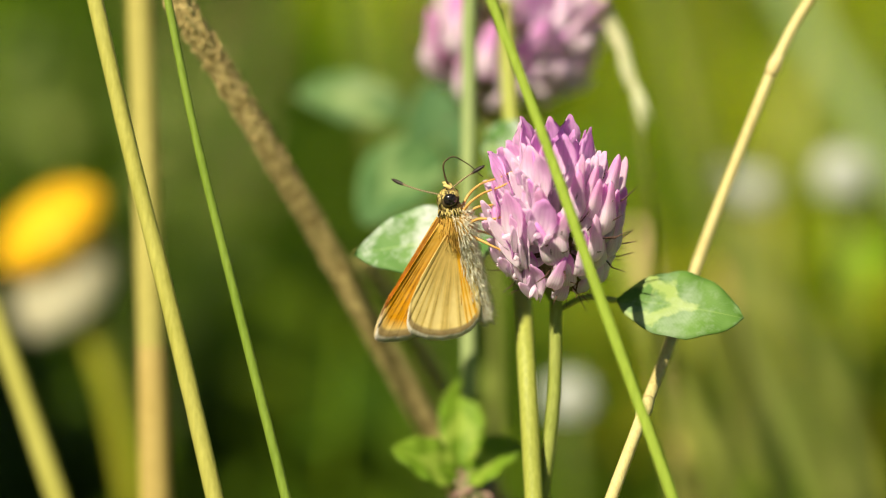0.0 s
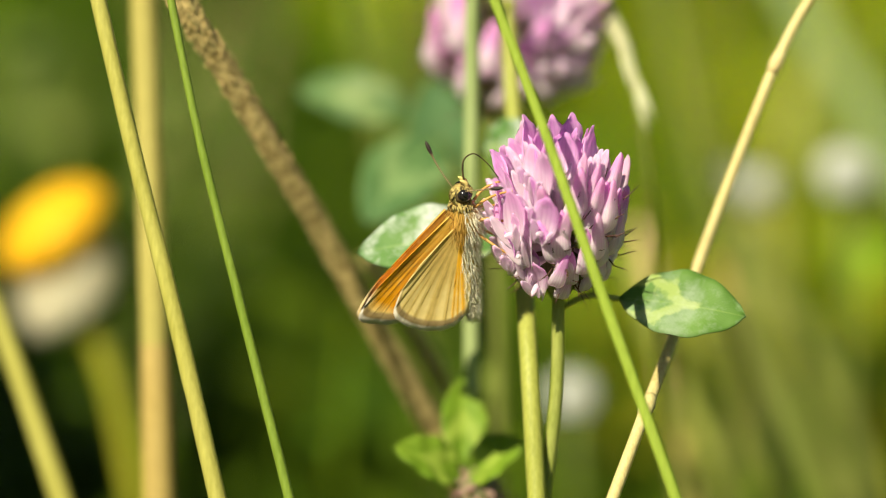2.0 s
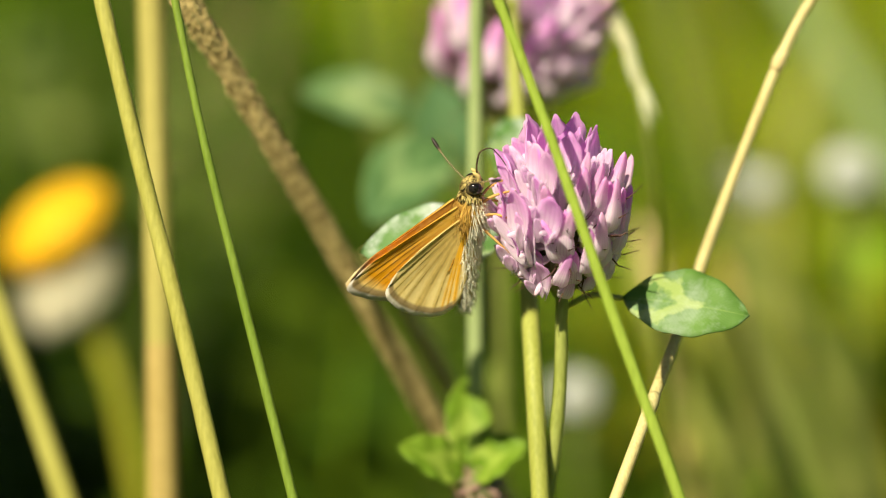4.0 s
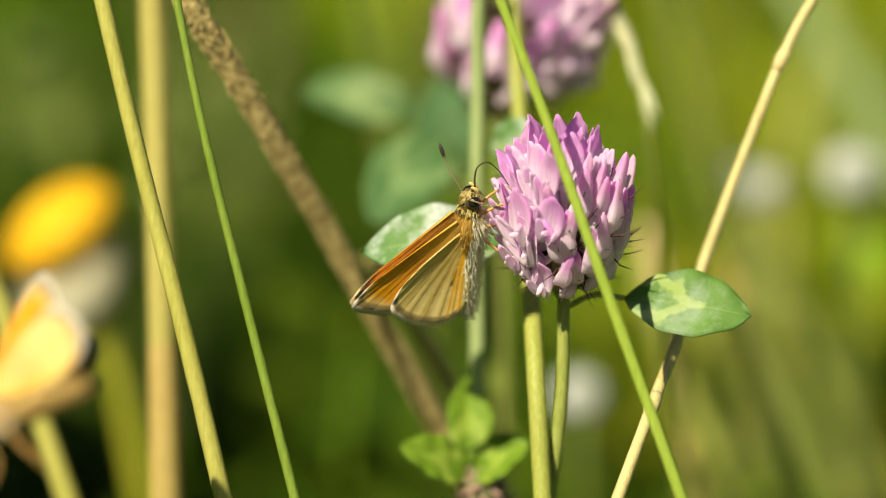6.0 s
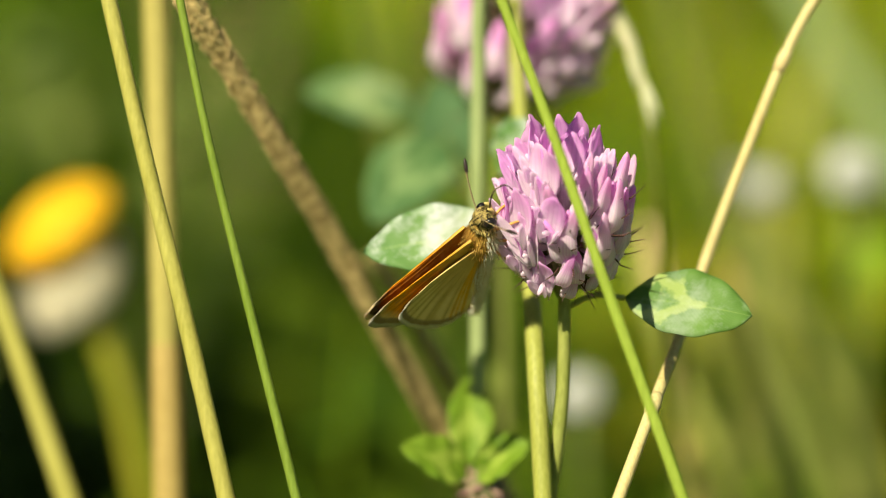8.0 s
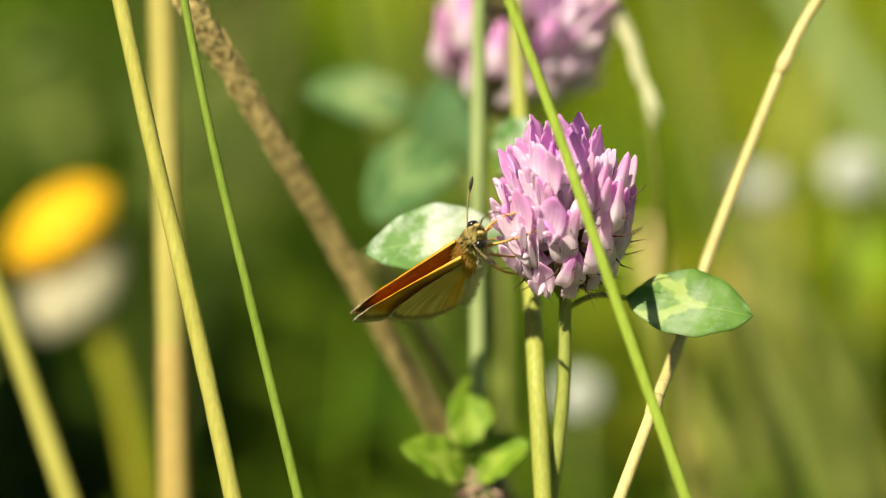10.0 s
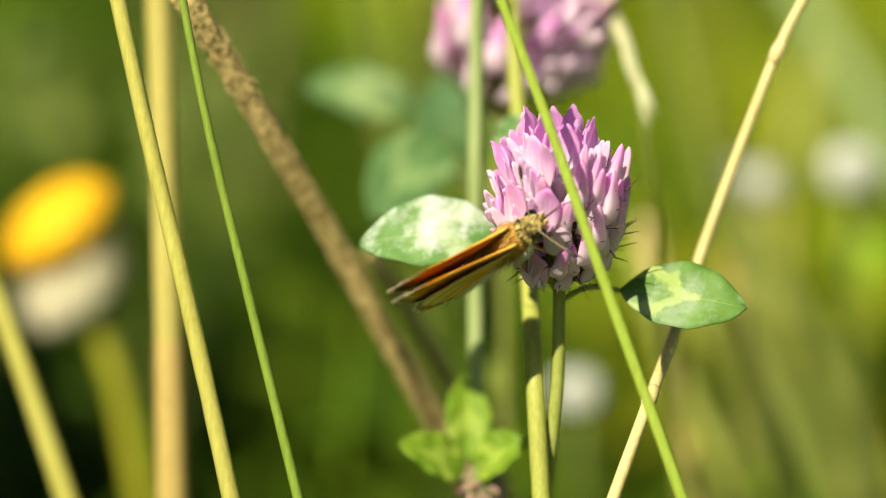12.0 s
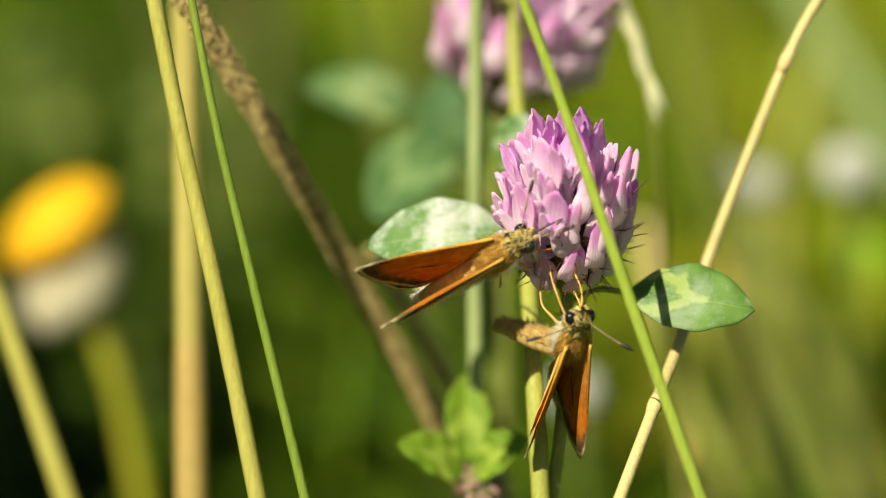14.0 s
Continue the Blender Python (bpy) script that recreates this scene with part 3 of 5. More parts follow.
# Bright and dark tufts have sun and shade put in their colour.
TUFT_LABELS = {GRASS_BRIGHT.name: "yellow-green grass tuft, brightened in its colour", GRASS.name: "mid-green leafy grass tuft", GRASS_SHADE_TONE.name: "grass tuft with shade put in its dark green", GRASS_PALE.name: "pale green meadow herb tuft", GRASS_OLIVE.name: "olive-yellow grass tuft"}
for k, (top, r, mat) in enumerate((
        ((-0.11162, 0.66923, 0.09686), 0.0200, GRASS_PALE),
        ((-0.08850, 0.66736, 0.08938), 0.0185, GRASS_PALE),
        ((-0.06817, 0.63900, 0.09964), 0.0125, GRASS_PALE),
        ((-0.04842, 0.56715, 0.10081), 0.0155, GRASS),
        ((-0.04188, 0.62006, 0.10635), 0.0133, GRASS_SHADE_TONE),
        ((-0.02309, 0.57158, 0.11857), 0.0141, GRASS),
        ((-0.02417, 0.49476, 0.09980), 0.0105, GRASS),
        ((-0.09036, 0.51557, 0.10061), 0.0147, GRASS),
        ((-0.06753, 0.49507, 0.10107), 0.0158, GRASS_SHADE_TONE),
        ((-0.04942, 0.47337, 0.09670), 0.0142, GRASS_SHADE_TONE),
        ((-0.04176, 0.39289, 0.10459), 0.0142, GRASS_SHADE_TONE),
        ((-0.02523, 0.35133, 0.10324), 0.0146, GRASS_SHADE_TONE),
        ((-0.05191, 0.31158, 0.10916), 0.0161, GRASS_SHADE_TONE),
        ((-0.01143, 0.33091, 0.10401), 0.0099, GRASS_SHADE_TONE),
        ((-0.03199, 0.26947, 0.10562), 0.0153, GRASS_SHADE_TONE),
        ((-0.06630, 0.29073, 0.10822), 0.0157, GRASS_SHADE_TONE),
        ((-0.01467, 0.26898, 0.10364), 0.0112, GRASS_SHADE_TONE),
        ((-0.00043, 0.31054, 0.10500), 0.0086, GRASS_SHADE_TONE),
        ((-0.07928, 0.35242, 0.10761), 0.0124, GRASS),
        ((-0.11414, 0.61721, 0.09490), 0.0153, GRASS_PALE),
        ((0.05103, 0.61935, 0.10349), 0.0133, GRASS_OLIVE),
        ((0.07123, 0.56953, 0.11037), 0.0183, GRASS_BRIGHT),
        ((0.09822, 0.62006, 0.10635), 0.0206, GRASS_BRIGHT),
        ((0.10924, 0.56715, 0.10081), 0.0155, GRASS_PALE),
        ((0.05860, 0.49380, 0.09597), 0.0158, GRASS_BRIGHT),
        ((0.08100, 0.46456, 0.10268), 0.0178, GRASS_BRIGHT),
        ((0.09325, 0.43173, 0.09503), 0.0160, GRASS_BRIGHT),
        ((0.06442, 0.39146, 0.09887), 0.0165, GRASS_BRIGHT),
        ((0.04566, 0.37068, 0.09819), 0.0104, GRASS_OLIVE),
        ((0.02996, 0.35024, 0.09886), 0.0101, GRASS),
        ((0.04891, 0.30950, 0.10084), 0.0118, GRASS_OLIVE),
        ((0.06607, 0.30950, 0.10084), 0.0185, GRASS_SHADE_TONE),
        ((0.08001, 0.31002, 0.10292), 0.0150, GRASS_SHADE_TONE),
        ((0.03572, 0.27809, 0.09885), 0.0103, GRASS_SHADE_TONE),
        ((0.05389, 0.25791, 0.10057), 0.0170, GRASS_SHADE_TONE),
        ((0.06998, 0.25839, 0.10252), 0.0170, GRASS_SHADE_TONE),
        ((0.02201, 0.26701, 0.09573), 0.0092, GRASS_SHADE_TONE),
        ((0.01004, 0.28871, 0.10010), 0.0073, GRASS_SHADE_TONE),
)):
    tuft(top, r, mat, 40 + k, TUFT_LABELS[mat.name])

# ---- stalks ----
stalk_a = make_stalk("grass_stalk", "yellow-green ribbed grass stalk, in focus", "grass", [(-0.02533, -0.01238, 0.17393), (-0.03050, -0.00704, 0.19533), (-0.03522, -0.00254, 0.21336), (-0.03995, 0.00241, 0.23323)], 1.95 * MM, STALK_YELLOW, 0.9, 12)
stalk_b = make_stalk("grass_stalk", "thin dark green grass stalk", "grass", [(-0.01742, -0.01158, 0.17367), (-0.02298, -0.00623, 0.19512), (-0.02771, -0.00157, 0.21379), (-0.03150, 0.00293, 0.23187)], 1.18 * MM, STALK_GREEN, 0.75, 12)
stalk_c = make_stalk("dry_stalk", "thick straw-coloured dry stalk, swaying", "grass", [(-0.03480, 0.02760, 0.16065), (-0.03576, 0.03522, 0.19122), (-0.03707, 0.04387, 0.22592)], 3.4 * MM, STALK_STRAW, 0.95, sheath=0.182)
make_stalk("grass_stalk", "pale green stalk rising from the grass", "grass", [(-0.04667, 0.03047, 0.15974), (-0.05379, 0.03548, 0.17984), (-0.06138, 0.04049, 0.19994)], 2.9 * MM, STALK_YELLOW, 0.8)
brown_stalk = make_stalk("dead_stem", "rough brown dead stem leaning over", "stem", [(-0.00102, 0.03544, 0.16733), (-0.00705, 0.03225, 0.17936), (-0.01471, 0.02785, 0.19479), (-0.02146, 0.02293, 0.20812), (-0.02652, 0.02011, 0.21750), (-0.02963, 0.01843, 0.22317), (-0.03185, 0.01840, 0.22716)], 3.1 * MM, STALK_BROWN, 0.9, 14)


def seed_spike(ob, a, b, radius, count, seed):
    """Small dry husks set in a spiral round a stem, from a to b."""
    rng = random.Random(seed)
    bm = bmesh.new()
    blob(bm, (0, 0, 0), (0.27 * MM, 0.22 * MM, 0.50 * MM), 4, 6)
    grain = mesh_of("seed_husk", bm, STALK_GRAIN)
    stem = next(c for c in ob.children if c.name.startswith("stem")).data
    rings = [sum((stem.vertices[k + n].co for n in range(14)), Vector()) / 14 for k in range(0, len(stem.vertices) - 13, 14)]
    rings = [p for p in rings if a[2] <= p.z + ob.location.z <= b[2]]
    for k in range(count):
        f = (k + rng.random()) / count * (len(rings) - 1.001)
        p, d = rings[int(f)].lerp(rings[int(f) + 1], f % 1), (rings[int(f) + 1] - rings[int(f)]).normalized()
        ang = k * 2.39996 + rng.uniform(-0.9, 0.9)
        side = d.orthogonal().normalized()
        out = side * math.cos(ang) + d.cross(side) * math.sin(ang)
        part("seed_husk", grain, None, ob, "", along(p + out * radius, p + out * radius + out * 0.5 + d, out) @ Matrix.Rotation(radians(90), 4, "Y") @ Matrix.Scale(rng.uniform(0.7, 1.15), 4))


seed_spike(brown_stalk, (0, 0, 0.186), (0, 0, 0.235), 1.46 * MM, 290, 6)
make_stalk("dead_stem", "brown dry stem behind the clover", "stem", [(0.00186, 0.05235, 0.16485), (-0.00384, 0.05013, 0.17659), (-0.01023, 0.05253, 0.18624)], 2.6 * MM, STALK_BROWN, 0.8, 12)
make_stalk("grass_stalk", "pale grey-green upright grass stalk", "grass", [(0.00325, 0.02091, 0.16276), (0.00303, 0.02649, 0.19340), (0.00322, 0.03170, 0.22671)], 1.9 * MM, STALK_PALE, 0.9)
make_stalk("grass_stalk", "broad green blurred grass stalk", "grass", [(0.00655, 0.06868, 0.14768), (0.00619, 0.06854, 0.16779), (0.00605, 0.07158, 0.17995), (0.00605, 0.07461, 0.19211)], 2.8 * MM, STALK_OLIVE, 0.8)
make_stalk("grass_stalk", "lime green upright grass stalk by the clover", "grass", [(0.01043, -0.00399, 0.17035), (0.00942, 0.00502, 0.18786), (0.00913, 0.01191, 0.19277), (0.00854, 0.02241, 0.20176), (0.00804, 0.03054, 0.20955), (0.00728, 0.03758, 0.22124)], 2.1 * MM, STALK_LIME, 0.9)
blade_f = make_stalk("grass_stalk", "long arching green grass blade before the clover", "grass", [(0.02554, -0.01866, 0.17558), (0.01690, -0.01287, 0.19879), (0.01032, -0.00836, 0.21688), (0.00410, -0.00446, 0.23256)], 1.22 * MM, BLADE_GREEN, 0.9, 12, 0.6)
straw = make_stalk("dry_stalk", "bent straw-coloured grass stalk with a joint", "grass", [(0.01849, -0.01243, 0.17369), (0.02280, -0.00406, 0.18240), (0.02646, 0.00616, 0.18823), (0.02910, 0.01177, 0.19417), (0.03224, 0.01384, 0.20243), (0.03515, 0.01518, 0.20984), (0.03841, 0.01714, 0.21765), (0.04116, 0.01847, 0.22298), (0.04266, 0.01904, 0.22527), (0.04463, 0.01987, 0.22857)], 1.35 * MM, STALK_TAN, 0.9, 10, 1.0, ((0.02280, -0.00406, 0.18240), (0.03841, 0.01714, 0.21765)))


def spikelets(ob, a, b, count, size, seed):
    """Grass spikelets, slim husks along a line from a to b."""
    rng = random.Random(seed)
    base = ob.location
    a, b = Vector(a) - base, Vector(b) - base
    d = (b - a).normalized()
    for k in range(count):
        p = a.lerp(b, k / count) + Vector((rng.uniform(-0.3, 0.3), 0, 0)) * MM
        s = 1 if k % 2 else -1
        out = (d + Vector((0.10 * s, rng.uniform(-0.1, 0.1), 0))).normalized()
        bm = bmesh.new()
        tube(bm, [p, p + out * size * 0.3, p + out * size * 0.7, p + out * size], [size * 0.03, size * 0.085, size * 0.06, size * 0.008], 7)
        part("spikelet", bm, HUSK, ob)


sedge = make_stalk("grass_stalk", "nodding grass spike with pale husks", "grass", [(0.03123, 0.07337, 0.14580), (0.02772, 0.06926, 0.17065), (0.02503, 0.04536, 0.19882), (0.02260, 0.04235, 0.21153), (0.01939, 0.04370, 0.22107), (0.01829, 0.04453, 0.22441)], 1.0 * MM, STALK_LIME, 0.7)
spikelets(sedge, (0.01884, 0.04403, 0.22241), (0.02375, 0.03964, 0.20893), 11, 6.0 * MM, 4)

for pts, w, mat in (
        ([(0.04265, 0.11155, 0.13333), (0.03621, 0.11437, 0.14464), (0.03178, 0.11670, 0.15401), (0.02856, 0.11864, 0.16181), (0.02614, 0.12059, 0.16961)], 3.0 * MM, STALK_LIME),
        ([(0.04684, 0.10201, 0.13636), (0.04351, 0.10555, 0.15055), (0.04074, 0.10843, 0.16206), (0.03876, 0.11053, 0.17050)], 2.0 * MM, STALK_STRAW),
        ([(0.05914, 0.14024, 0.12424), (0.05322, 0.14320, 0.13612), (0.04815, 0.14605, 0.14759), (0.04477, 0.14851, 0.15743)], 4.6 * MM, STALK_OLIVE),
        ([(0.05652, 0.19766, 0.10696), (0.05051, 0.20438, 0.13388), (0.04126, 0.21221, 0.16530), (0.03478, 0.21915, 0.19312)], 4.0 * MM, STALK_OLIVE),
        ([(0.03467, 0.11168, 0.13410), (0.03145, 0.11674, 0.15440), (0.02783, 0.12141, 0.17313)], 2.6 * MM, STALK_TAN),
        ([(0.07387, 0.23174, 0.16096), (0.06339, 0.23565, 0.17666), (0.05578, 0.23888, 0.18959)], 6.0 * MM, STALK_PALE),
        ([(0.06530, 0.14989, 0.12204), (0.05886, 0.15404, 0.13869), (0.05114, 0.15778, 0.15368), (0.04427, 0.16027, 0.16367)], 3.4 * MM, STALK_OLIVE),
        ([(0.04206, 0.13078, 0.12807), (0.03915, 0.13481, 0.14420), (0.03583, 0.13802, 0.15711)], 2.6 * MM, STALK_LIME),
        ([(0.05200, 0.14989, 0.12204), (0.04856, 0.15280, 0.13369), (0.04342, 0.15695, 0.15035)], 2.6 * MM, STALK_OLIVE),
        ([(0.03998, 0.16172, 0.16949), (0.03612, 0.16525, 0.18365), (0.03312, 0.16982, 0.20196)], 2.6 * MM, STALK_OLIVE),
        ([(0.03351, 0.09257, 0.14014), (0.03157, 0.09633, 0.15523), (0.03017, 0.09934, 0.16730)], 2.0 * MM, STALK_STRAW),
        ([(-0.01274, 0.18570, 0.18297), (-0.01433, 0.18741, 0.18984), (-0.01540, 0.18934, 0.19757)], 1.2 * MM, STALK_OLIVE),
        ([(0.05344, 0.23919, 0.10819), (0.05735, 0.24772, 0.14237), (0.06322, 0.25577, 0.17466), (0.06518, 0.25908, 0.18795)], 5.0 * MM, STALK_LIME),
        ([(-0.00895, 0.23289, 0.16558), (-0.01180, 0.23542, 0.17574), (-0.01466, 0.23865, 0.18867)], 1.6 * MM, STALK_GREEN)):
    make_stalk("grass_stalk", "tall grass stalk in the meadow behind", "grass", pts, w, mat)

# ---- clovers ----
def floret_mesh(name, length, girth, opened, material, seed, bend):
    """One floret: a slender tube along +z, a swollen elbow, then a hood turned to its back (+x); an open one spreads a blunt standard over a pale keel."""
    rng = random.Random(seed)
    bm = bmesh.new()
    uv = bm.loops.layers.uv.verify()
    ns, sides = 16, 16
    shut = [(0.0, 0.26), (0.25, 0.38), (0.38, 0.66), (0.47, 0.96), (0.55, 1.06), (0.64, 0.94), (0.76, 0.68), (0.87, 0.54), (0.95, 0.40), (1.0, 0.20)]
    spread = [(0.0, 0.28), (0.25, 0.40), (0.38, 0.62), (0.47, 0.86), (0.55, 0.94), (0.64, 0.90), (0.76, 0.86), (0.87, 0.86), (0.95, 0.78), (1.0, 0.46)]
    lean = rng.uniform(-0.05, 0.05)
    c, turn = Vector((0, 0, 0)), 0.0
    rings = []
    mixed = min(1, opened)
    for i in range(ns):
        s = i / (ns - 1)
        for (a, ra), (b, rb), (_, ta), (_, tb) in zip(shut, shut[1:], spread, spread[1:]):
            if a <= s <= b:
                f = (s - a) / (b - a)
                r = girth / 2 * ((ra + (rb - ra) * f) * (1 - mixed) + (ta + (tb - ta) * f) * mixed)
                break
        if i:
            turn = radians(bend) * min(1, max(0, (s - 0.32) / 0.30)) - radians(20) * opened * max(0, s - 0.72) / 0.28
            c = c + Vector((math.sin(turn), 0, math.cos(turn))) * length / (ns - 1)
        if i == 8:
            elbow, rise = c.copy(), turn
        out, fwd = Vector((math.cos(turn), 0, -math.sin(turn))), Vector((math.sin(turn), 0, math.cos(turn)))
        row = []
        for k in range(sides):
            ph = 2 * math.pi * k / sides
            back = (1 + math.cos(ph)) / 2
            slack = max(0, s - 0.60) * (1 - back) * (0.10 + 0.45 * mixed) * length
            wide = 1 + opened * 0.8 * max(0, s - 0.5) * back ** 0.5
            hollow = opened * r * 0.85 * min(1, max(0, s - 0.58) / 0.15) * (1 - back)
            crimp = 1 + 0.08 * opened * math.sin(ph * 3 + seed) * s
            notch = opened * 0.035 * length * max(0, s - 0.9) / 0.1 * math.sin(ph * 2 + seed)
            r2 = r * (1 + (0.16 * math.cos(3 * ph) + 0.05 * math.cos(5 * ph + seed)) * min(1, s * 2))
            p = c + out * (r2 * math.cos(ph) * (0.85 - 0.3 * mixed * s) + hollow) + Vector((0, 1, 0)) * (r2 * math.sin(ph) * wide * crimp + lean * length * s * s) - fwd * (slack - notch)
            row.append(bm.verts.new(p))
        rings.append(row)
    for i in range(ns - 1):
        for k in range(sides):
            f = bm.faces.new((rings[i][k], rings[i][(k + 1) % sides], rings[i + 1][(k + 1) % sides], rings[i + 1][k]))
            for loop, (a, b) in zip(f.loops, ((k, i), (k + 1, i), (k + 1, i + 1), (k, i + 1))):
                loop[uv].uv = (a / sides, b / (ns - 1))
    bm.faces.new(rings[0][::-1])
    f = bm.faces.new(rings[-1])
    for loop in f.loops:
        loop[uv].uv = (0.5, 1)
    return mesh_of(name, bm, material)


def sheet(bm, uv, centre, cells, v0, v1, thick=0.00011):
    """A thin petal with both its faces; centre(s, w) gives its middle, s along and w (-1 to 1) across."""
    ns, nw = cells
    grid = [[Vector(centre(i / ns, 2 * j / nw - 1)) for j in range(nw + 1)] for i in range(ns + 1)]
    layers = []
    for side in (1, -1):
        rows = []
        for i in range(ns + 1):
            row = []
            for j in range(nw + 1):
                a = grid[min(i + 1, ns)][j] - grid[max(i - 1, 0)][j]
                b = grid[i][min(j + 1, nw)] - grid[i][max(j - 1, 0)]
                n = a.cross(b)
                n = n.normalized() if n.length > 1e-15 else Vector((0, 0, 1))
                row.append(bm.verts.new(grid[i][j] + n * side * thick / 2))
            rows.append(row)
        layers.append(rows)
    quads = []
    for side, rows in zip((1, -1), layers):
        for i in range(ns):
            for j in range(nw):
                q = [(i, j), (i + 1, j), (i + 1, j + 1), (i, j + 1)]
                quads.append(([rows[a][b] for a, b in (q if side > 0 else q[::-1])], q if side > 0 else q[::-1]))
    rim = [(i, 0) for i in range(ns + 1)] + [(ns, j) for j in range(1, nw + 1)] + [(i, nw) for i in range(ns - 1, -1, -1)] + [(0, j) for j in range(nw - 1, 0, -1)]
    for k in range(len(rim)):
        a, b = rim[k], rim[(k + 1) % len(rim)]
        quads.append(([layers[1][a[0]][a[1]], layers[1][b[0]][b[1]], layers[0][b[0]][b[1]], layers[0][a[0]][a[1]]], [a, b, b, a]))
    for vs, q in quads:
        f = bm.faces.new(vs)
        for loop, (a, b) in zip(f.loops, q):
            loop[uv].uv = (0.2 + 0.3 * b / nw, v0 + (v1 - v0) * a / ns)


def open_floret(name, length, seed, bend, flare):
    """An open floret: a pale tube along +z, a folded standard that rises to its back (+x), two wing petals round a white keel."""
    rng = random.Random(seed)
    bm = bmesh.new()
    uv = bm.loops.layers.uv.verify()
    tube_len = length * 0.46
    b = radians(bend)
    line = [(0, 0, 0), (0, 0, tube_len * 0.55), (math.sin(b * 0.4) * tube_len * 0.45, 0, tube_len * 0.55 + math.cos(b * 0.4) * tube_len * 0.45)]
    tube(bm, spline(line, 3), [r * MM for r in (0.34, 0.36, 0.40, 0.46, 0.55, 0.66, 0.74)], 9)
    for f in bm.faces:
        for loop in f.loops:
            loop[uv].uv = (loop[uv].uv[0], 0.45 * loop[uv].uv[1])
    elbow = Vector(line[-1])
    out, up = Vector((math.cos(b), 0, -math.sin(b))), Vector((math.sin(b), 0, math.cos(b)))
    side = Vector((0, 1, 0))
    ln = length * 0.62
    wide = rng.uniform(1.25, 1.5) * MM
    twist, notch = rng.uniform(-0.25, 0.25), rng.uniform(-0.10, 0.04)

    def standard(s, w):
        half = wide * (0.52 + 1.0 * math.sin(math.pi * min(1, 0.08 + 0.80 * s)) ** 1.2 * 0.62) * (1 if s < 0.74 else max(0.42, 1 - ((s - 0.74) / 0.26) ** 2.6 * 0.58))
        reach = ln * (s - (0.10 + notch) * w * w * s)
        fold = 1.0 - (1.05 + flare) * s
        back = flare * 0.16 * ln * s * s + 0.05 * ln * math.sin(math.pi * s)
        crimp = 0.05 * MM * math.sin(5 * w + 9 * s + seed)
        return elbow - up * ln * 0.16 + up * reach + out * (0.30 * MM + back - fold * half * w * w * 0.9 + crimp) + side * (half * w * (1 - 0.18 * max(0, fold)) + twist * ln * 0.25 * s * s)
    sheet(bm, uv, standard, (9, 6), 0.42, 1.02)
    for k in (-1, 1):
        spread = rng.uniform(0.12, 0.42)

        def wing(s, w, k=k, spread=spread):
            half = 0.62 * MM * math.sin(math.pi * min(0.97, 0.10 + 0.86 * s)) ** 0.7
            c = elbow - up * ln * 0.10 + up * ln * 0.58 * s * math.cos(spread) - out * (0.35 * MM + ln * 0.10 * s) + side * k * (0.30 * MM + ln * 0.5 * s * math.sin(spread))
            return c + (out * 0.9 - side * k * 0.25) * half * w + side * k * 0.16 * MM * (1 - w * w)
        sheet(bm, uv, wing, (6, 3), 0.40, 0.74)
    done = len(bm.faces)
    blob(bm, elbow + up * ln * 0.14 - out * 0.36 * MM, (0.34 * MM, 0.34 * MM, 0.95 * MM), 6, 8)
    bm.faces.ensure_lookup_table()
    for f in bm.faces[done:]:
        for loop in f.loops:
            loop[uv].uv = (0.4, 0.66)
    return mesh_of(name, bm, PETAL)


def calyx_mesh(name, length, girth, seed):
    """A small green cup with three thin dark bristles."""
    rng = random.Random(seed)
    bm = bmesh.new()
    tube(bm, [(0, 0, 0), (0, 0, length * 0.25), (0, 0, length * 0.45)], [girth * 0.3, girth * 0.5, girth * 0.45], 7)
    bristles = bmesh.new()
    for k in range(3):
        a = 2 * math.pi * k / 3 + rng.uniform(-0.2, 0.2)
        d = Vector((math.cos(a), math.sin(a), 0)) * girth * 0.45
        out = Vector((math.cos(a), math.sin(a), 0)) * girth * rng.uniform(0.3, 1.2)
        up = rng.uniform(0.66, 0.96) * length
        curl = Vector((rng.uniform(0.1, 0.6), rng.uniform(-0.3, 0.3), 0)) * girth
        tube(bristles, [d + Vector((0, 0, length * 0.42)), d + out * 0.5 + Vector((0, 0, up * 0.75)), d + out + curl + Vector((0, 0, up))], [0.00010, 0.00008, 0.00003], 5)
    return mesh_of(name, bm, CALYX), mesh_of("bristle", bristles, HAIR_DARK)


BENDS = (122, 104, 86, 68, 50, 32, 14)
FLORETS = {b: [open_floret("floret", (10.0 + 0.25 * k) * MM, 7 * k + b, b, (0.15, 0.45, 0.3)[k]) for k in range(3)] for b in BENDS}
BUDS = {b: [floret_mesh("bud", (8.3 + 0.3 * k) * MM, (1.65, 1.9, 1.8)[k] * MM, (0.0, 0.06, 0.0)[k], PETAL_BUD, 5 * k + b, b) for k in range(3)] for b in BENDS}
WITHERED = floret_mesh("withered_floret", 8.4 * MM, 2.0 * MM, 0.1, PETAL_WITHERED, 6, 40)
CALYCES = [calyx_mesh("calyx", 7.6 * MM, 1.5 * MM, 7), calyx_mesh("calyx", 8.6 * MM, 1.5 * MM, 8), calyx_mesh("calyx", 8.0 * MM, 1.5 * MM, 9)]


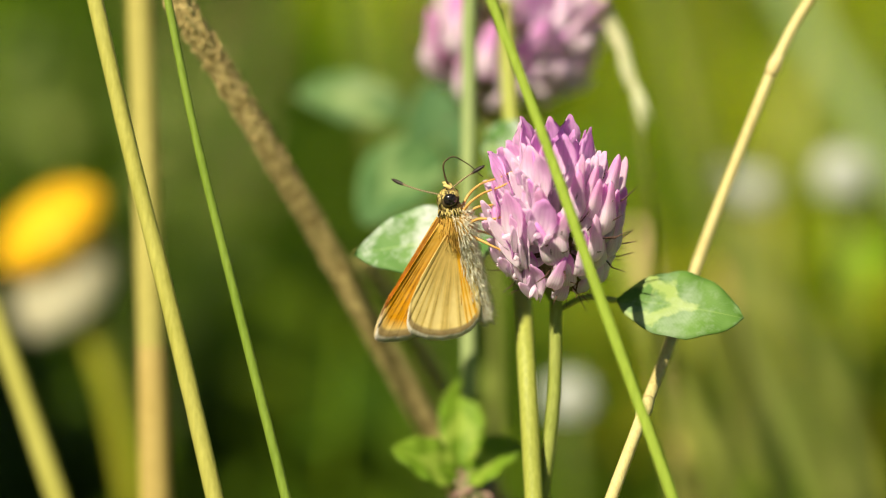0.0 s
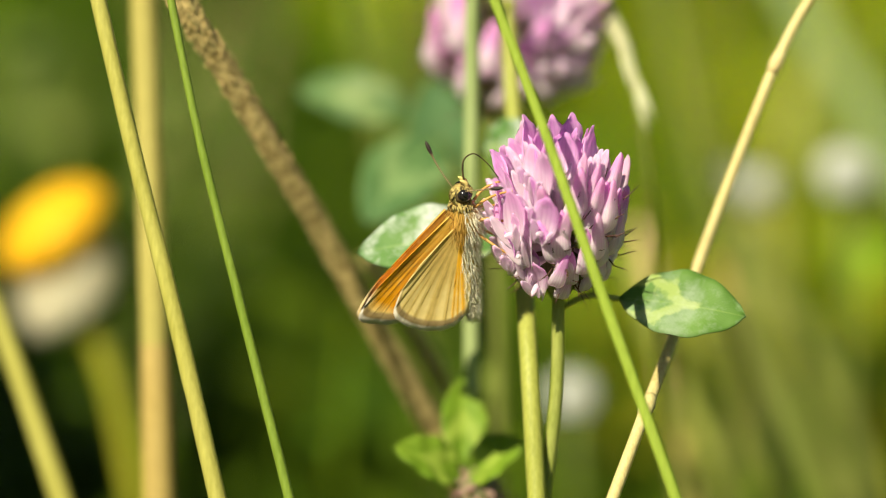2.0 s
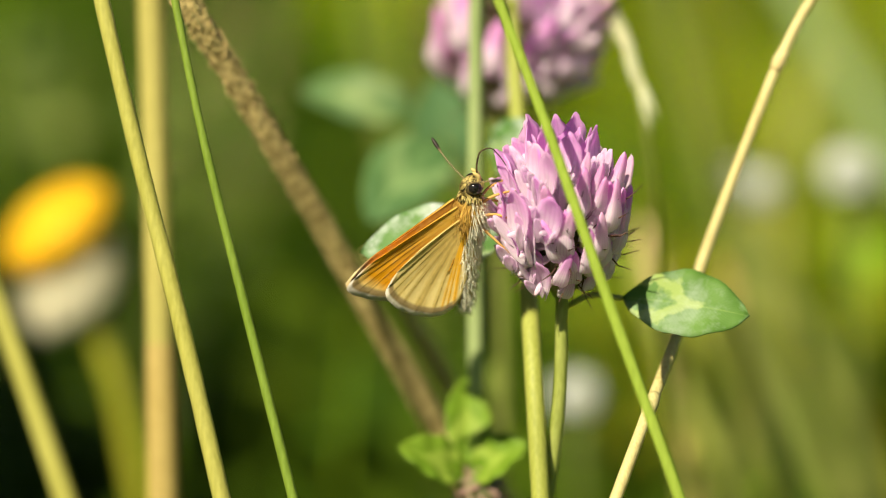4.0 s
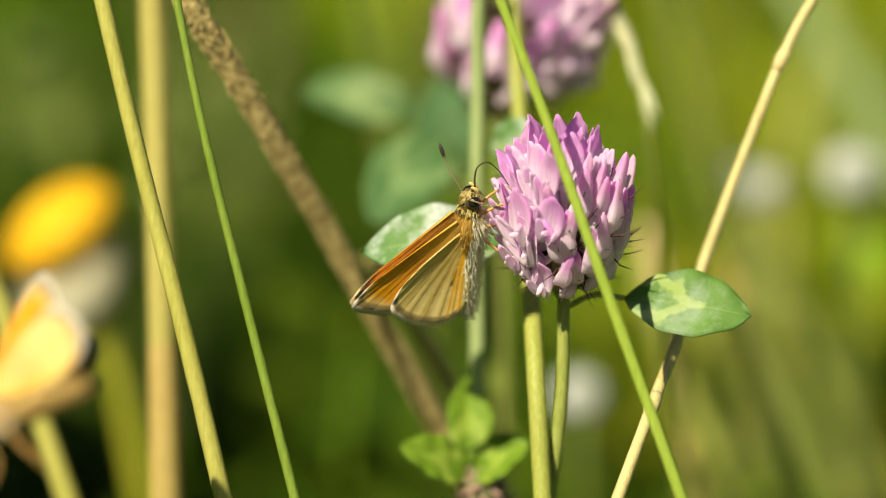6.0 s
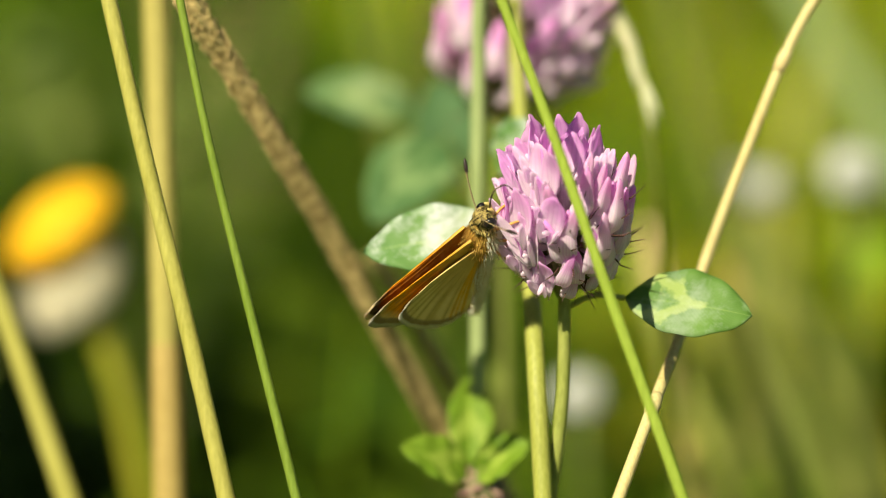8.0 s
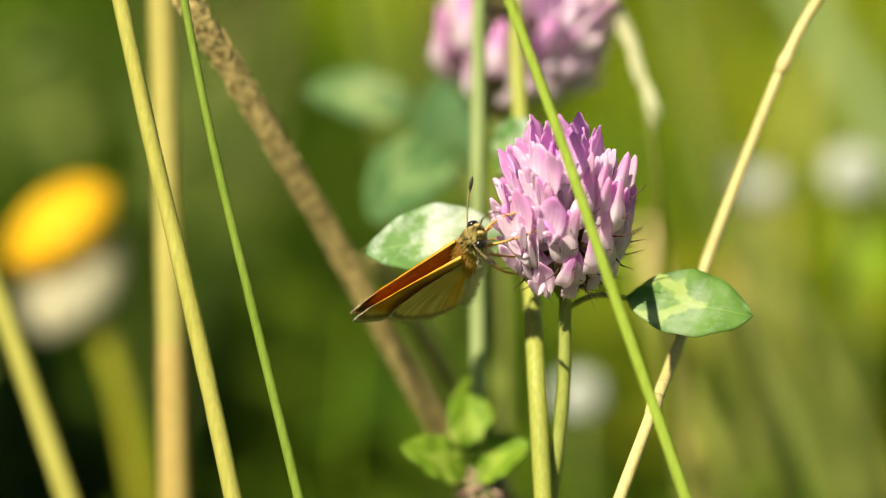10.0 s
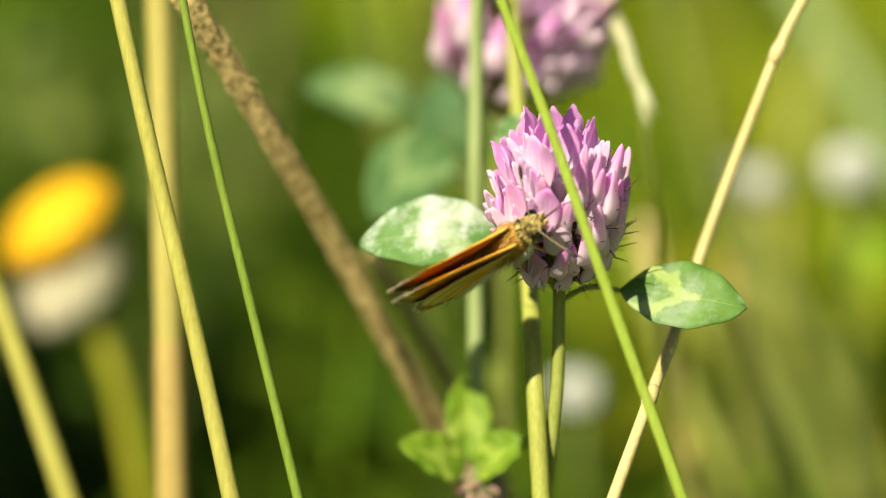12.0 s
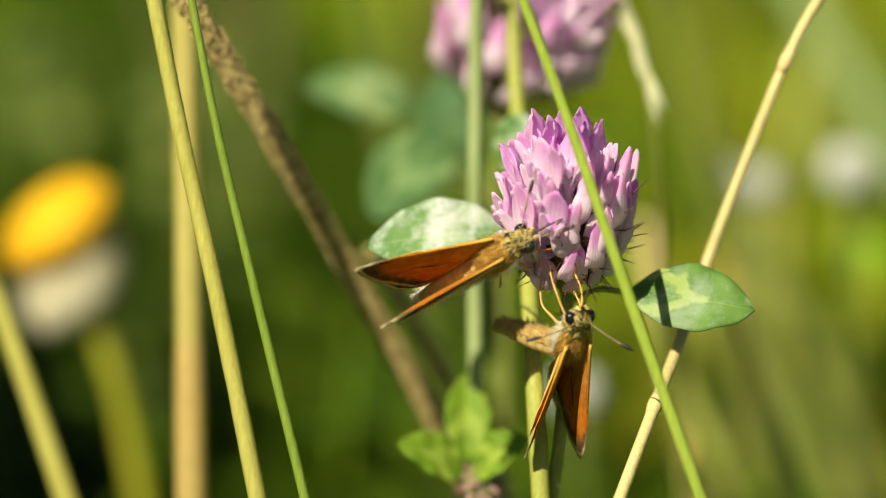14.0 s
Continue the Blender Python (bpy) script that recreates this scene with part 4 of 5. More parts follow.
def flower_head(parent, m, count, seed, bud_side=None, size=1.0, lowest=-36):
    """A clover head: florets and their calyces set in a spiral round a short cone."""
    rng = random.Random(seed)
    bm = bmesh.new()
    tube(bm, spline([(0, 0, -0.5 * MM), (0, 0, 1.2 * MM), (0, 0, 4 * MM), (0, 0, 8 * MM), (0, 0, 10.5 * MM)], 3),
         [r * MM for r in (0.9, 1.3, 1.8, 2.2, 2.6, 2.9, 3.0, 2.9, 2.7, 2.4, 1.9, 1.2, 0.3)], 12)
    head = part("flower_head", bm, CALYX, parent, "", m @ Matrix.Scale(size, 4))
    for i in range(count):
        f = (i + 0.5) / count
        ang = i * 2.39996 + rng.uniform(-0.18, 0.18)
        elev = radians(lowest + (84 - lowest) * f ** 1.35 + rng.uniform(-8, 8))
        foot = Vector((math.cos(ang) * 1.6 * MM, math.sin(ang) * 1.6 * MM, (3.2 + 6.6 * f) * MM))
        d = Vector((math.cos(ang) * math.cos(elev), math.sin(ang) * math.cos(elev), math.sin(elev)))
        up = Vector((0, 0, 1)) if elev < radians(75) else Vector((-math.cos(ang), -math.sin(ang), 0.1))
        x = (up - d * up.dot(d)).normalized()
        turn = Matrix((x, d.cross(x), d)).transposed().to_4x4()
        size_here = rng.uniform(0.86, 1.10) * (0.82 + 0.34 * min(1, f / 0.45)) * (1 - 0.12 * max(0, f - 0.85) / 0.15)
        side = 0 if bud_side is None else Vector((math.cos(ang), math.sin(ang), 0)).dot(bud_side)
        pick = rng.random()
        rise = rng.uniform(58, 86) + (16 if side > 0.05 else 0) - math.degrees(elev)
        bend = min(BENDS, key=lambda b: abs(b - rise))
        if (bud_side is not None and side > 0.05 and f < 0.90) or pick < 0.08:
            me = rng.choice(BUDS[bend])
        else:
            me = rng.choice(FLORETS[bend])
        pm = Matrix.Translation(foot) @ turn @ Matrix.Rotation(rng.uniform(-0.4, 0.4), 4, "Z") @ Matrix.Scale(size_here, 4)
        part(me.name.split(".")[0], me, None, head, "", pm)
        if f < 0.9 and (i % 5 == 0 or (side > 0.15 and i % 2)):
            cup, bristles = rng.choice(CALYCES)
            part("calyx", cup, None, head, "", pm)
            if i % 3:
                part("bristle", bristles, None, head, "thin dark calyx bristles", pm)
    return head


def clover(label, head_at, tilt, low, count, seed, bud_side=None, size=1.0, width=1.5 * MM, lowest=-36):
    """A clover plant: an empty at the ground, its stem and head."""
    line = stalk_points([low, tuple((Vector(low) + Vector(head_at)) / 2 + Vector((0.0006, 0, 0))), head_at])
    base = line[0].copy()
    ob = thing("red_clover", label, "clover", base, "red clovers")
    n = len(line)
    bm = bmesh.new()
    tube(bm, [p - base for p in line], [width / 2 * (1.2 - 0.25 * i / n) for i in range(n)], 12)
    part("stem", bm, CLOVER_STEM, ob)
    flower_head(ob, Matrix.Translation(Vector(head_at) - base) @ tilt, count, seed, bud_side, size, lowest)
    return ob, base


def add_leaf(ob, base_of, name, foot, tip, face, width, material, label="", fold=0.25, curl=0.08, stalk_from=None, stalk_mat=None, tip_at=0.9, blunt=0.75):
    length = (Vector(tip) - Vector(foot)).length
    o = Vector(base_of)
    lf = part(name, leaf_mesh(name, length, width, material, fold, curl, tip=tip_at, blunt=blunt), None, ob, label, along(Vector(foot) - o, Vector(tip) - o, face))
    if stalk_from is not None:
        bm = bmesh.new()
        a, b = Vector(stalk_from) - o, Vector(foot) - o
        tube(bm, spline([a, (a + b) / 2 + Vector((0, 0, 0.001)), b], 6), 0.00035, 8)
        part("leaf_stalk", bm, stalk_mat or CLOVER_STEM, ob)
    return lf


main_clover, CLOVER_FOOT = clover("red clover with a round pink-lilac head in full flower", (0.01293, 0.00318, 0.19432), Matrix.Rotation(radians(3), 4, "Y") @ Matrix.Rotation(radians(12), 4, "X"), (0.01124, -0.00091, 0.17032), 112, 5, Vector((0.93, -0.36, 0)), 0.98, lowest=-46)
add_leaf(main_clover, CLOVER_FOOT, "leaf", (0.01975, 0.00291, 0.19325), (0.03404, -0.00097, 0.19212), (0.15, -0.76, 0.60), 8.4 * MM, LEAF_MARKED, "green leaflet with a pale chevron", 0.10, 0.05, (0.01288, 0.00304, 0.19190), tip_at=1.0, blunt=0.72)
add_leaf(main_clover, CLOVER_FOOT, "leaf", (0.00624, 0.00928, 0.19876), (-0.01010, 0.00691, 0.19754), (-0.3, -0.75, 0.6), 9.0 * MM, LEAF_BLOOM, "green leaflet with a white powdery bloom", 0.12, 0.06, (0.01290, 0.00379, 0.19247))

far_clover, FAR_FOOT = clover("red clover with a pale pink head behind the others", (0.00540, 0.05299, 0.20460), Matrix.Rotation(radians(10), 4, "Y") @ Matrix.Rotation(radians(8), 4, "X"), (0.00705, 0.06217, 0.15050), 52, 9, Vector((-0.95, -0.3, 0)), 1.45)
for foot, tip, face, w in (((-0.00437, 0.07835, 0.19885), (-0.01925, 0.07506, 0.20218), (-0.1, -0.75, 0.65), 7.6 * MM), ((-0.00100, 0.06085, 0.19895), (-0.01014, 0.04853, 0.19087), (-0.2, -0.9, 0.4), 10.0 * MM)):
    add_leaf(far_clover, FAR_FOOT, "leaf", foot, tip, face, w, LEAF_FAR if w < 9 * MM else LEAF_MID, "bluish green leaflet with a pale patch", 0.15, 0.05, (0.00738, 0.06761, 0.18472))
add_leaf(far_clover, FAR_FOOT, "leaf", (0.00565, 0.02765, 0.20219), (0.00908, 0.02529, 0.20925), (-0.5, -0.6, 0.62), 6.5 * MM, LEAF_BLOOM, "green leaflet with a white powdery bloom", 0.15, 0.05, (0.00718, 0.05305, 0.18831))
add_leaf(far_clover, FAR_FOOT, "leaf", (0.00118, 0.07407, 0.18997), (-0.00177, 0.07746, 0.20356), (-0.1, -0.85, 0.5), 9 * MM, LEAF_DARK, "dark green leaflet", 0.15, 0.05, (0.00738, 0.06761, 0.18472))

young = thing("clover_shoot", "young bright green clover shoot with three leaflets", "clover", (0.00228, 0.00640, 0.12524))
young.location = (young.location.x, young.location.y, 0)
YOUNG_FOOT = tuple(young.location)
bm = bmesh.new()
tube(bm, spline([Vector((0, 0, -0.004)), Vector((0.001, 0, 0.08)), Vector((0.00161, 0.01630, 0.16492)) - Vector(YOUNG_FOOT), Vector((0.00208, 0.01695, 0.16752)) - Vector(YOUNG_FOOT)], 8), 0.0006, 10)
part("stem", bm, CLOVER_STEM, young)
for foot, tip, face, w in (((0.00188, 0.01695, 0.16752), (-0.00625, 0.01400, 0.17225), (-0.1, -0.65, 0.75), 6.0 * MM), ((0.00208, 0.01727, 0.16882), (0.00190, 0.02465, 0.17774), (0.15, -0.95, 0.3), 5.6 * MM), ((0.00268, 0.01695, 0.16752), (0.00931, 0.01408, 0.17257), (0.15, -0.6, 0.78), 6.2 * MM)):
    add_leaf(young, YOUNG_FOOT, "leaflet", foot, tip, face, w, LEAF_YOUNG, "", 0.3, 0.06)


def withered_head(label, at, r, seed):
    """A small spent flower head, brown and shrunken, on a thin stem."""
    rng = random.Random(seed)
    base = Vector((at[0], at[1], 0))
    top = Vector(at) - base
    ob = thing("withered_clover", label, "clover", base)
    bm = bmesh.new()
    tube(bm, spline([(0, 0, -0.004), top * 0.5 + Vector((0.001, 0, 0)), top], 6), 0.0006, 8)
    part("stem", bm, CLOVER_STEM, ob)
    bm = bmesh.new()
    blob(bm, top, (r * 0.6, r * 0.6, r * 0.55), 8, 12, 0.1, seed)
    head = part("flower_head", bm, CALYX, ob)
    for k in range(38):
        f, a = (k + 0.5) / 38, k * 2.39996
        th = math.acos(1 - 1.75 * f)
        d = Vector((math.sin(th) * math.cos(a), math.sin(th) * math.sin(a), math.cos(th)))
        part("withered_floret", WITHERED, None, head, "", along(top, top + d, Vector((0, 0, 1)) if abs(d.z) < 0.9 else Vector((1, 0, 0))) @ Matrix.Rotation(radians(90), 4, "Y") @ Matrix.Scale(r / 0.0088 * rng.uniform(0.85, 1.1), 4))
    return ob


withered_head("small brown withered clover head under the green shoot", (0.00398, 0.01651, 0.16583), 4.0 * MM, 3)


def daisy(label, at, axis, disc, ray, foot_pts):
    """A daisy with a domed disc and drooping rays on its stem."""
    line = stalk_points(foot_pts + [at])
    base = line[0].copy()
    ob = thing("daisy", label, "daisy", base, "daisies")
    bm = bmesh.new()
    tube(bm, [p - base for p in line], 0.0015, 10)
    part("stem", bm, STALK_MUSTARD, ob)
    z = Vector(axis).normalized()
    x = z.orthogonal().normalized()
    m = Matrix.Translation(Vector(at) - base) @ Matrix((x, z.cross(x), z)).transposed().to_4x4()
    bm = bmesh.new()
    blob(bm, (0, 0, disc * 0.25), (disc, disc, disc * 0.56), 10, 18, 0.03)
    disc_part = part("disc", bm, DISC_YELLOW, ob, "domed golden yellow disc", m)
    bm = bmesh.new()
    rng = random.Random(3)
    for k in range(150):
        f, a = (k + 0.5) / 150, k * 2.39996
        th = f ** 0.5 * 1.5
        c = Vector((math.sin(th) * math.cos(a), math.sin(th) * math.sin(a), math.cos(th) * 0.56 + 0.25)) * disc
        blob(bm, c, (disc * 0.07,) * 3, 4, 6)
    tagged(part("disc_floret", bm, DISC_YELLOW, disc_part, "", None), kind="stuff")
    lf = leaf_mesh("ray", ray, ray * 0.3, RAY_WHITE, 0.15, 0.12, cells=(10, 4), tip=1.4)
    for k in range(19):
        a = 2 * math.pi * k / 19 + rng.uniform(-0.1, 0.1)
        o = Vector((math.cos(a), math.sin(a), 0))
        foot = o * disc * 0.66
        spread = m.to_3x3() @ o
        down = m.to_3x3().transposed() @ Vector((0, 0, -1))
        reach = ray * rng.uniform(0.55, 1.0) * (1 if spread.x < -0.25 else 0.6 if spread.x < 0.3 else 0.25)
        tip = foot + (o * rng.uniform(0.0, 0.22) + down * rng.uniform(0.7, 1.0)) * reach
        part("ray", lf, None, ob, "", m @ along(foot, tip, o))
    return ob


daisy("daisy with a tilted yellow dome and drooping cream rays", (-0.05420, 0.12126, 0.17060), (-0.55, -0.22, 0.80), 8.5 * MM, 10.4 * MM, [(-0.04485, 0.11289, 0.13926), (-0.04727, 0.11562, 0.15018), (-0.05170, 0.11954, 0.16189)])


def white_flower(at, r, seed):
    """A small white clover head on a thin stalk."""
    rng = random.Random(seed)
    base = Vector((at[0], at[1], 0))
    ob = thing("white_flower", "small round white flower head in the meadow", "flower", base, "white flowers")
    top = Vector(at) - base
    bm = bmesh.new()
    tube(bm, spline([(0, 0, -0.004), top * 0.5 + Vector((rng.uniform(-0.004, 0.004), 0, 0)), top], 6), 0.0009, 7)
    part("stem", bm, STALK_OLIVE, ob)
    bm = bmesh.new()
    blob(bm, top, (r * 0.75, r * 0.75, r * 0.7), 8, 12)
    for k in range(70):
        f, a = (k + 0.5) / 70, k * 2.39996
        th = math.acos(1 - 1.7 * f)
        d = Vector((math.sin(th) * math.cos(a), math.sin(th) * math.sin(a), math.cos(th)))
        tube(bm, [top + d * r * 0.6, top + d * r * 0.9, top + d * r * rng.uniform(1.0, 1.15)], [r * 0.1, r * 0.14, r * 0.05], 6)
    part("flower_head", bm, FLORET_WHITE, ob)
    return ob


for k, (at, r) in enumerate((((0.05988, 0.15235, 0.17324), 3.9 * MM), ((0.04728, 0.16156, 0.16883), 2.9 * MM), ((0.01862, 0.13470, 0.14380), 3.3 * MM), ((0.04366, 0.17178, 0.16849), 1.8 * MM))):
    white_flower(at, r, k)

# ---- butterflies ----
def wing_mesh(name, margin, upper, under, thick=0.09 * MM, camber=0.35 * MM, nu=12, nv=26):
    """A wing in its own plane: root at the origin, x to the head, y outward. margin(v) gives the outer edge from the leading edge (0) to the inner edge (1)."""
    bm = bmesh.new()
    uv = bm.loops.layers.uv.verify()
    layers = []
    for s in (1, -1):
        grid = []
        for i in range(nu + 1):
            u = i / nu
            row = []
            for j in range(nv + 1):
                v = j / nv
                q = margin(v)
                foot = Vector((1.0 * MM - 2.4 * MM * v, 0))
                p = foot.lerp(q, u)
                lift = camber * math.sin(math.pi * u) * math.sin(math.pi * v) + 0.10 * MM * math.sin(v * 2 * math.pi * 9) * u * (1 - 0.3 * u)
                t = thick * (1.8 - 1.3 * u) * (1.0 + 1.5 * max(0, 0.12 - v) / 0.12)
                row.append(bm.verts.new((p.x, p.y, lift + s * t / 2)))
            grid.append(row)
        layers.append(grid)
    top, low = layers
    for s, grid in ((1, top), (-1, low)):
        for i in range(nu):
            for j in range(nv):
                q = [(i, j), (i, j + 1), (i + 1, j + 1), (i + 1, j)]
                if s < 0:
                    q.reverse()
                f = bm.faces.new([grid[a][b] for a, b in q])
                f.material_index = 0 if s > 0 else 1
                for loop, (a, b) in zip(f.loops, q):
                    loop[uv].uv = (a / nu, b / nv)
    rim = [(i, 0) for i in range(nu + 1)] + [(nu, j) for j in range(1, nv + 1)] + [(i, nv) for i in range(nu - 1, -1, -1)] + [(0, j) for j in range(nv - 1, 0, -1)]
    for k in range(len(rim)):
        a, b = rim[k], rim[(k + 1) % len(rim)]
        f = bm.faces.new((low[a[0]][a[1]], low[b[0]][b[1]], top[b[0]][b[1]], top[a[0]][a[1]]))
        f.material_index = 1
        for loop, q in zip(f.loops, (a, b, b, a)):
            loop[uv].uv = (q[0] / nu, q[1] / nv)
    bmesh.ops.recalc_face_normals(bm, faces=bm.faces)
    return mesh_of(name, bm, upper, under)


def outline(pts, sign):
    """A smooth outer edge through control points in millimetres; sign mirrors it to the other side."""
    line = spline([(x * MM, y * MM * sign, 0) for x, y in pts], 12)

    def margin(v):
        f = v * (len(line) - 1)
        i = min(int(f), len(line) - 2)
        p = line[i].lerp(line[i + 1], f - i)
        return Vector((p.x, p.y))
    return margin


FORE_EDGE = [(0.9, 7.9), (0.5, 13.7), (-0.3, 15.8), (-2.5, 14.7), (-5.2, 11.4), (-6.8, 8.6), (-4.7, 4.2)]
HIND_EDGE = [(-1.0, 5.3), (-3.4, 9.4), (-5.0, 10.7), (-7.2, 9.9), (-9.0, 7.9), (-9.8, 5.7), (-9.4, 3.9), (-5.8, 1.0)]
WINGS = {}
for side, sgn in (("left", 1), ("right", -1)):
    WINGS["fore", side] = wing_mesh("forewing", outline(FORE_EDGE, sgn), FORE_UPPER, FORE_UNDER)
    WINGS["hind", side] = wing_mesh("hindwing", outline(HIND_EDGE, sgn), HIND_UPPER, HIND_UNDER)

HINGE = {("fore", 1): (0.9, 1.1, 1.2), ("fore", -1): (0.9, -1.1, 1.2), ("hind", 1): (-0.7, 1.35, 1.0), ("hind", -1): (-0.7, -1.35, 1.0)}


def wing_pose(kind, sgn, open_deg, sweep):
    """A wing raised open_deg from flat about the body's length, and swept back in its own plane."""
    return Matrix.Translation(Vector(HINGE[kind, sgn]) * MM) @ Matrix.Rotation(radians(open_deg - (1.8 if kind == "hind" else 0)) * sgn, 4, "X") @ Matrix.Rotation(radians(sweep) * sgn, 4, "Z")


def leg_mesh(pts):
    bm = bmesh.new()
    q = [Vector(p) * MM for p in pts]
    n = len(q)
    tube(bm, spline(q, 5), [MM * (0.19 - 0.12 * i / (5 * (n - 1))) for i in range(5 * (n - 1) + 1)], 7)
    rng = random.Random(len(pts))
    hairs(bm, rng, 14, lambda: (q[2].lerp(q[3], rng.random()), Vector((rng.uniform(-1, 1), rng.uniform(-1, 1), rng.uniform(-1, 0.4)))), 0.7 * MM, 0.03 * MM)
    return bm


LEGS = {"fore": [(2.0, 0.6, -1.0), (3.2, 1.2, -2.2), (3.9, 1.5, -3.6), (4.2, 1.4, -6.2), (4.6, 1.2, -7.6)],
        "mid": [(0.6, 0.9, -1.3), (1.2, 1.8, -2.6), (0.9, 2.2, -4.4), (1.2, 1.9, -6.4), (1.8, 1.6, -7.4)],
        "hind": [(-0.9, 0.9, -1.3), (-1.6, 1.6, -2.4), (-2.8, 2.2, -4.0), (-4.2, 2.1, -6.2), (-4.9, 1.7, -7.6)]}


def butterfly(label, at, seed, belly_coat):
    """A skipper: x to the head, z to its back, the origin in the thorax."""
    rng = random.Random(seed)
    ob = thing("butterfly", label, "butterfly", at, "skippers on the clover")
    bm = bmesh.new()
    blob(bm, (0.3 * MM, 0, 0), (3.0 * MM, 1.75 * MM, 1.85 * MM), 12, 18, 0.06, seed)
    part("thorax", bm, COAT_GOLD, ob)
    def shell(cx, rx, ry, rz, lo, hi, back):
        def place():
            while True:
                v = Vector((rng.uniform(-1, 1), rng.uniform(-1, 1), rng.uniform(-1, 1)))
                if 0.1 < v.length < 1 and lo <= v.normalized().z <= hi:
                    v.normalize()
                    return Vector((cx + v.x * rx, v.y * ry, v.z * rz)) * MM, v + Vector((back, 0, 0))
        return place
    bm = bmesh.new()
    hairs(bm, rng, 900, shell(0.2, 2.85, 1.7, 1.8, 0.05, 1.0, -1.6), 1.5 * MM, 0.035 * MM)
    part("back_hair", bm, COAT_GOLD, ob, "golden-brown hair on the back")
    bm = bmesh.new()
    hairs(bm, rng, 900, shell(0.0, 2.85, 1.7, 1.8, -1.0, 0.1, -1.0), 1.5 * MM, 0.035 * MM)
    part("breast_hair", bm, COAT_GREY, ob, "pale grey breast hair")
    # abdomen of overlapping segments
    bm = bmesh.new()
    pts, radii = [], []
    for k in range(8):
        for f, r in ((0.0, 0.94), (0.8, 1.04)):
            s = (k + f) / 8
            pts.append(Vector((-2.0 - 8.9 * s, 0, -0.15 - 0.5 * s * s)) * MM)
            radii.append(MM * 1.42 * r * (1 - 0.45 * s ** 2.2))
    pts.append(Vector((-11.2, 0, -0.65)) * MM)
    radii.append(0.35 * MM)
    tube(bm, pts, radii, 16)
    abdomen = part("abdomen", bm, COAT_TAN, ob)
    bm = bmesh.new()

    def belly():
        s, a = rng.random(), rng.uniform(math.pi * 0.85, math.pi * 2.15)
        r = 1.4 * (1 - 0.45 * s ** 2.2)
        return Vector((-2.0 - 8.9 * s, r * math.cos(a), -0.15 - 0.5 * s * s + r * math.sin(a))) * MM, Vector((-1.5 + rng.uniform(-0.6, 0.6), math.cos(a) + rng.uniform(-0.4, 0.4), math.sin(a) + rng.uniform(-0.4, 0.4)))
    hairs(bm, rng, 1300, belly, 1.2 * MM, 0.034 * MM)
    hairs(bm, rng, 320, lambda: (Vector((-10.7, rng.uniform(-0.6, 0.6), -0.6 + rng.uniform(-0.5, 0.5))) * MM, Vector((-1, rng.uniform(-0.5, 0.5), rng.uniform(-0.6, 0.4)))), 1.7 * MM, 0.045 * MM)
    part("belly_hair", bm, belly_coat, abdomen, "fringe of hair along the belly")
    # head
    bm = bmesh.new()
    blob(bm, (3.8 * MM, 0, 0.1 * MM), (1.1 * MM, 1.45 * MM, 1.2 * MM), 10, 16, 0.05, seed)
    head = part("head", bm, COAT_BLACK, ob)
    bm = bmesh.new()
    on_head = shell(3.85, 1.18, 1.4, 1.25, -0.7, 1.0, -1.5)

    def clear_of_eyes():
        while True:
            foot, d = on_head()
            if abs(foot.y) < 0.9 * MM or foot.x < 3.1 * MM:
                return foot, d
    hairs(bm, rng, 1100, clear_of_eyes, 0.55 * MM, 0.06 * MM)
    hairs(bm, rng, 420, shell(2.75, 0.5, 1.5, 1.5, -0.6, 1.0, -2.6), 0.8 * MM, 0.07 * MM)
    palps = []
    for s in (-1, 1):
        palp = bmesh.new()
        tube(palp, spline([Vector((4.5, 0.35 * s, -0.5)) * MM, Vector((5.2, 0.45 * s, -0.35)) * MM, Vector((5.7, 0.5 * s, 0.35)) * MM], 3), [MM * r for r in (0.2, 0.25, 0.28, 0.28, 0.24, 0.18, 0.07)], 8)
        palps.append(palp)
    part("face_hair", bm, COAT_FACE, head, "cream and gold hair on the face")
    for palp in palps:
        part("palp", palp, COAT_FACE, head, "hairy black and gold palp")
    for s in (-1, 1):
        bm = bmesh.new()
        blob(bm, (4.05 * MM, 1.22 * s * MM, 0.0), (0.76 * MM, 0.56 * MM, 0.76 * MM), 10, 16)
        part("eye", bm, EYE_BLACK, head, "glossy black eye")
    bm = bmesh.new()
    tube(bm, spline([Vector(p) * MM for p in ((4.6, 0, -0.4), (6.6, 0, -0.1), (8.1, 0, -0.4), (8.5, 0.1, -1.3), (7.4, 0.2, -2.7), (5.2, 0.2, -4.2))], 6), [MM * (0.13 - 0.08 * i / 30) for i in range(31)], 7)
    part("proboscis", bm, COAT_BLACK, head, "thin black bent proboscis")
    antennae = []
    for s in (1, -1):
        bm = bmesh.new()
        tube(bm, [(MM * x, 0, MM * 0.25 * math.sin(x / 6.2 * math.pi)) for x in [6.2 * k / 24 for k in range(25)]],
             [MM * (0.085 if k < 17 else 0.085 + 0.15 * math.sin((k - 16.5) / 8 * math.pi)) for k in range(24)] + [0.04 * MM], 8)
        a = part("antenna", bm, ANTENNA, ob, "", pose(4.3 * MM, 0.55 * s * MM, 0.9 * MM, 0, -35, 38 * s))
        antennae.append(a)
    for s in (1, -1):
        for key in LEGS:
            part("leg", leg_mesh([(x, y * s, z) for x, y, z in LEGS[key]]), LEG, ob)
    wings = {}
    for kind in ("hind", "fore"):
        for side, sgn in (("left", 1), ("right", -1)):
            wings[kind, sgn] = part("hindwing" if kind == "hind" else "forewing", WINGS[kind, side], None, ob)
            wings[kind, sgn].matrix_basis = wing_pose(kind, sgn, 80, 42)
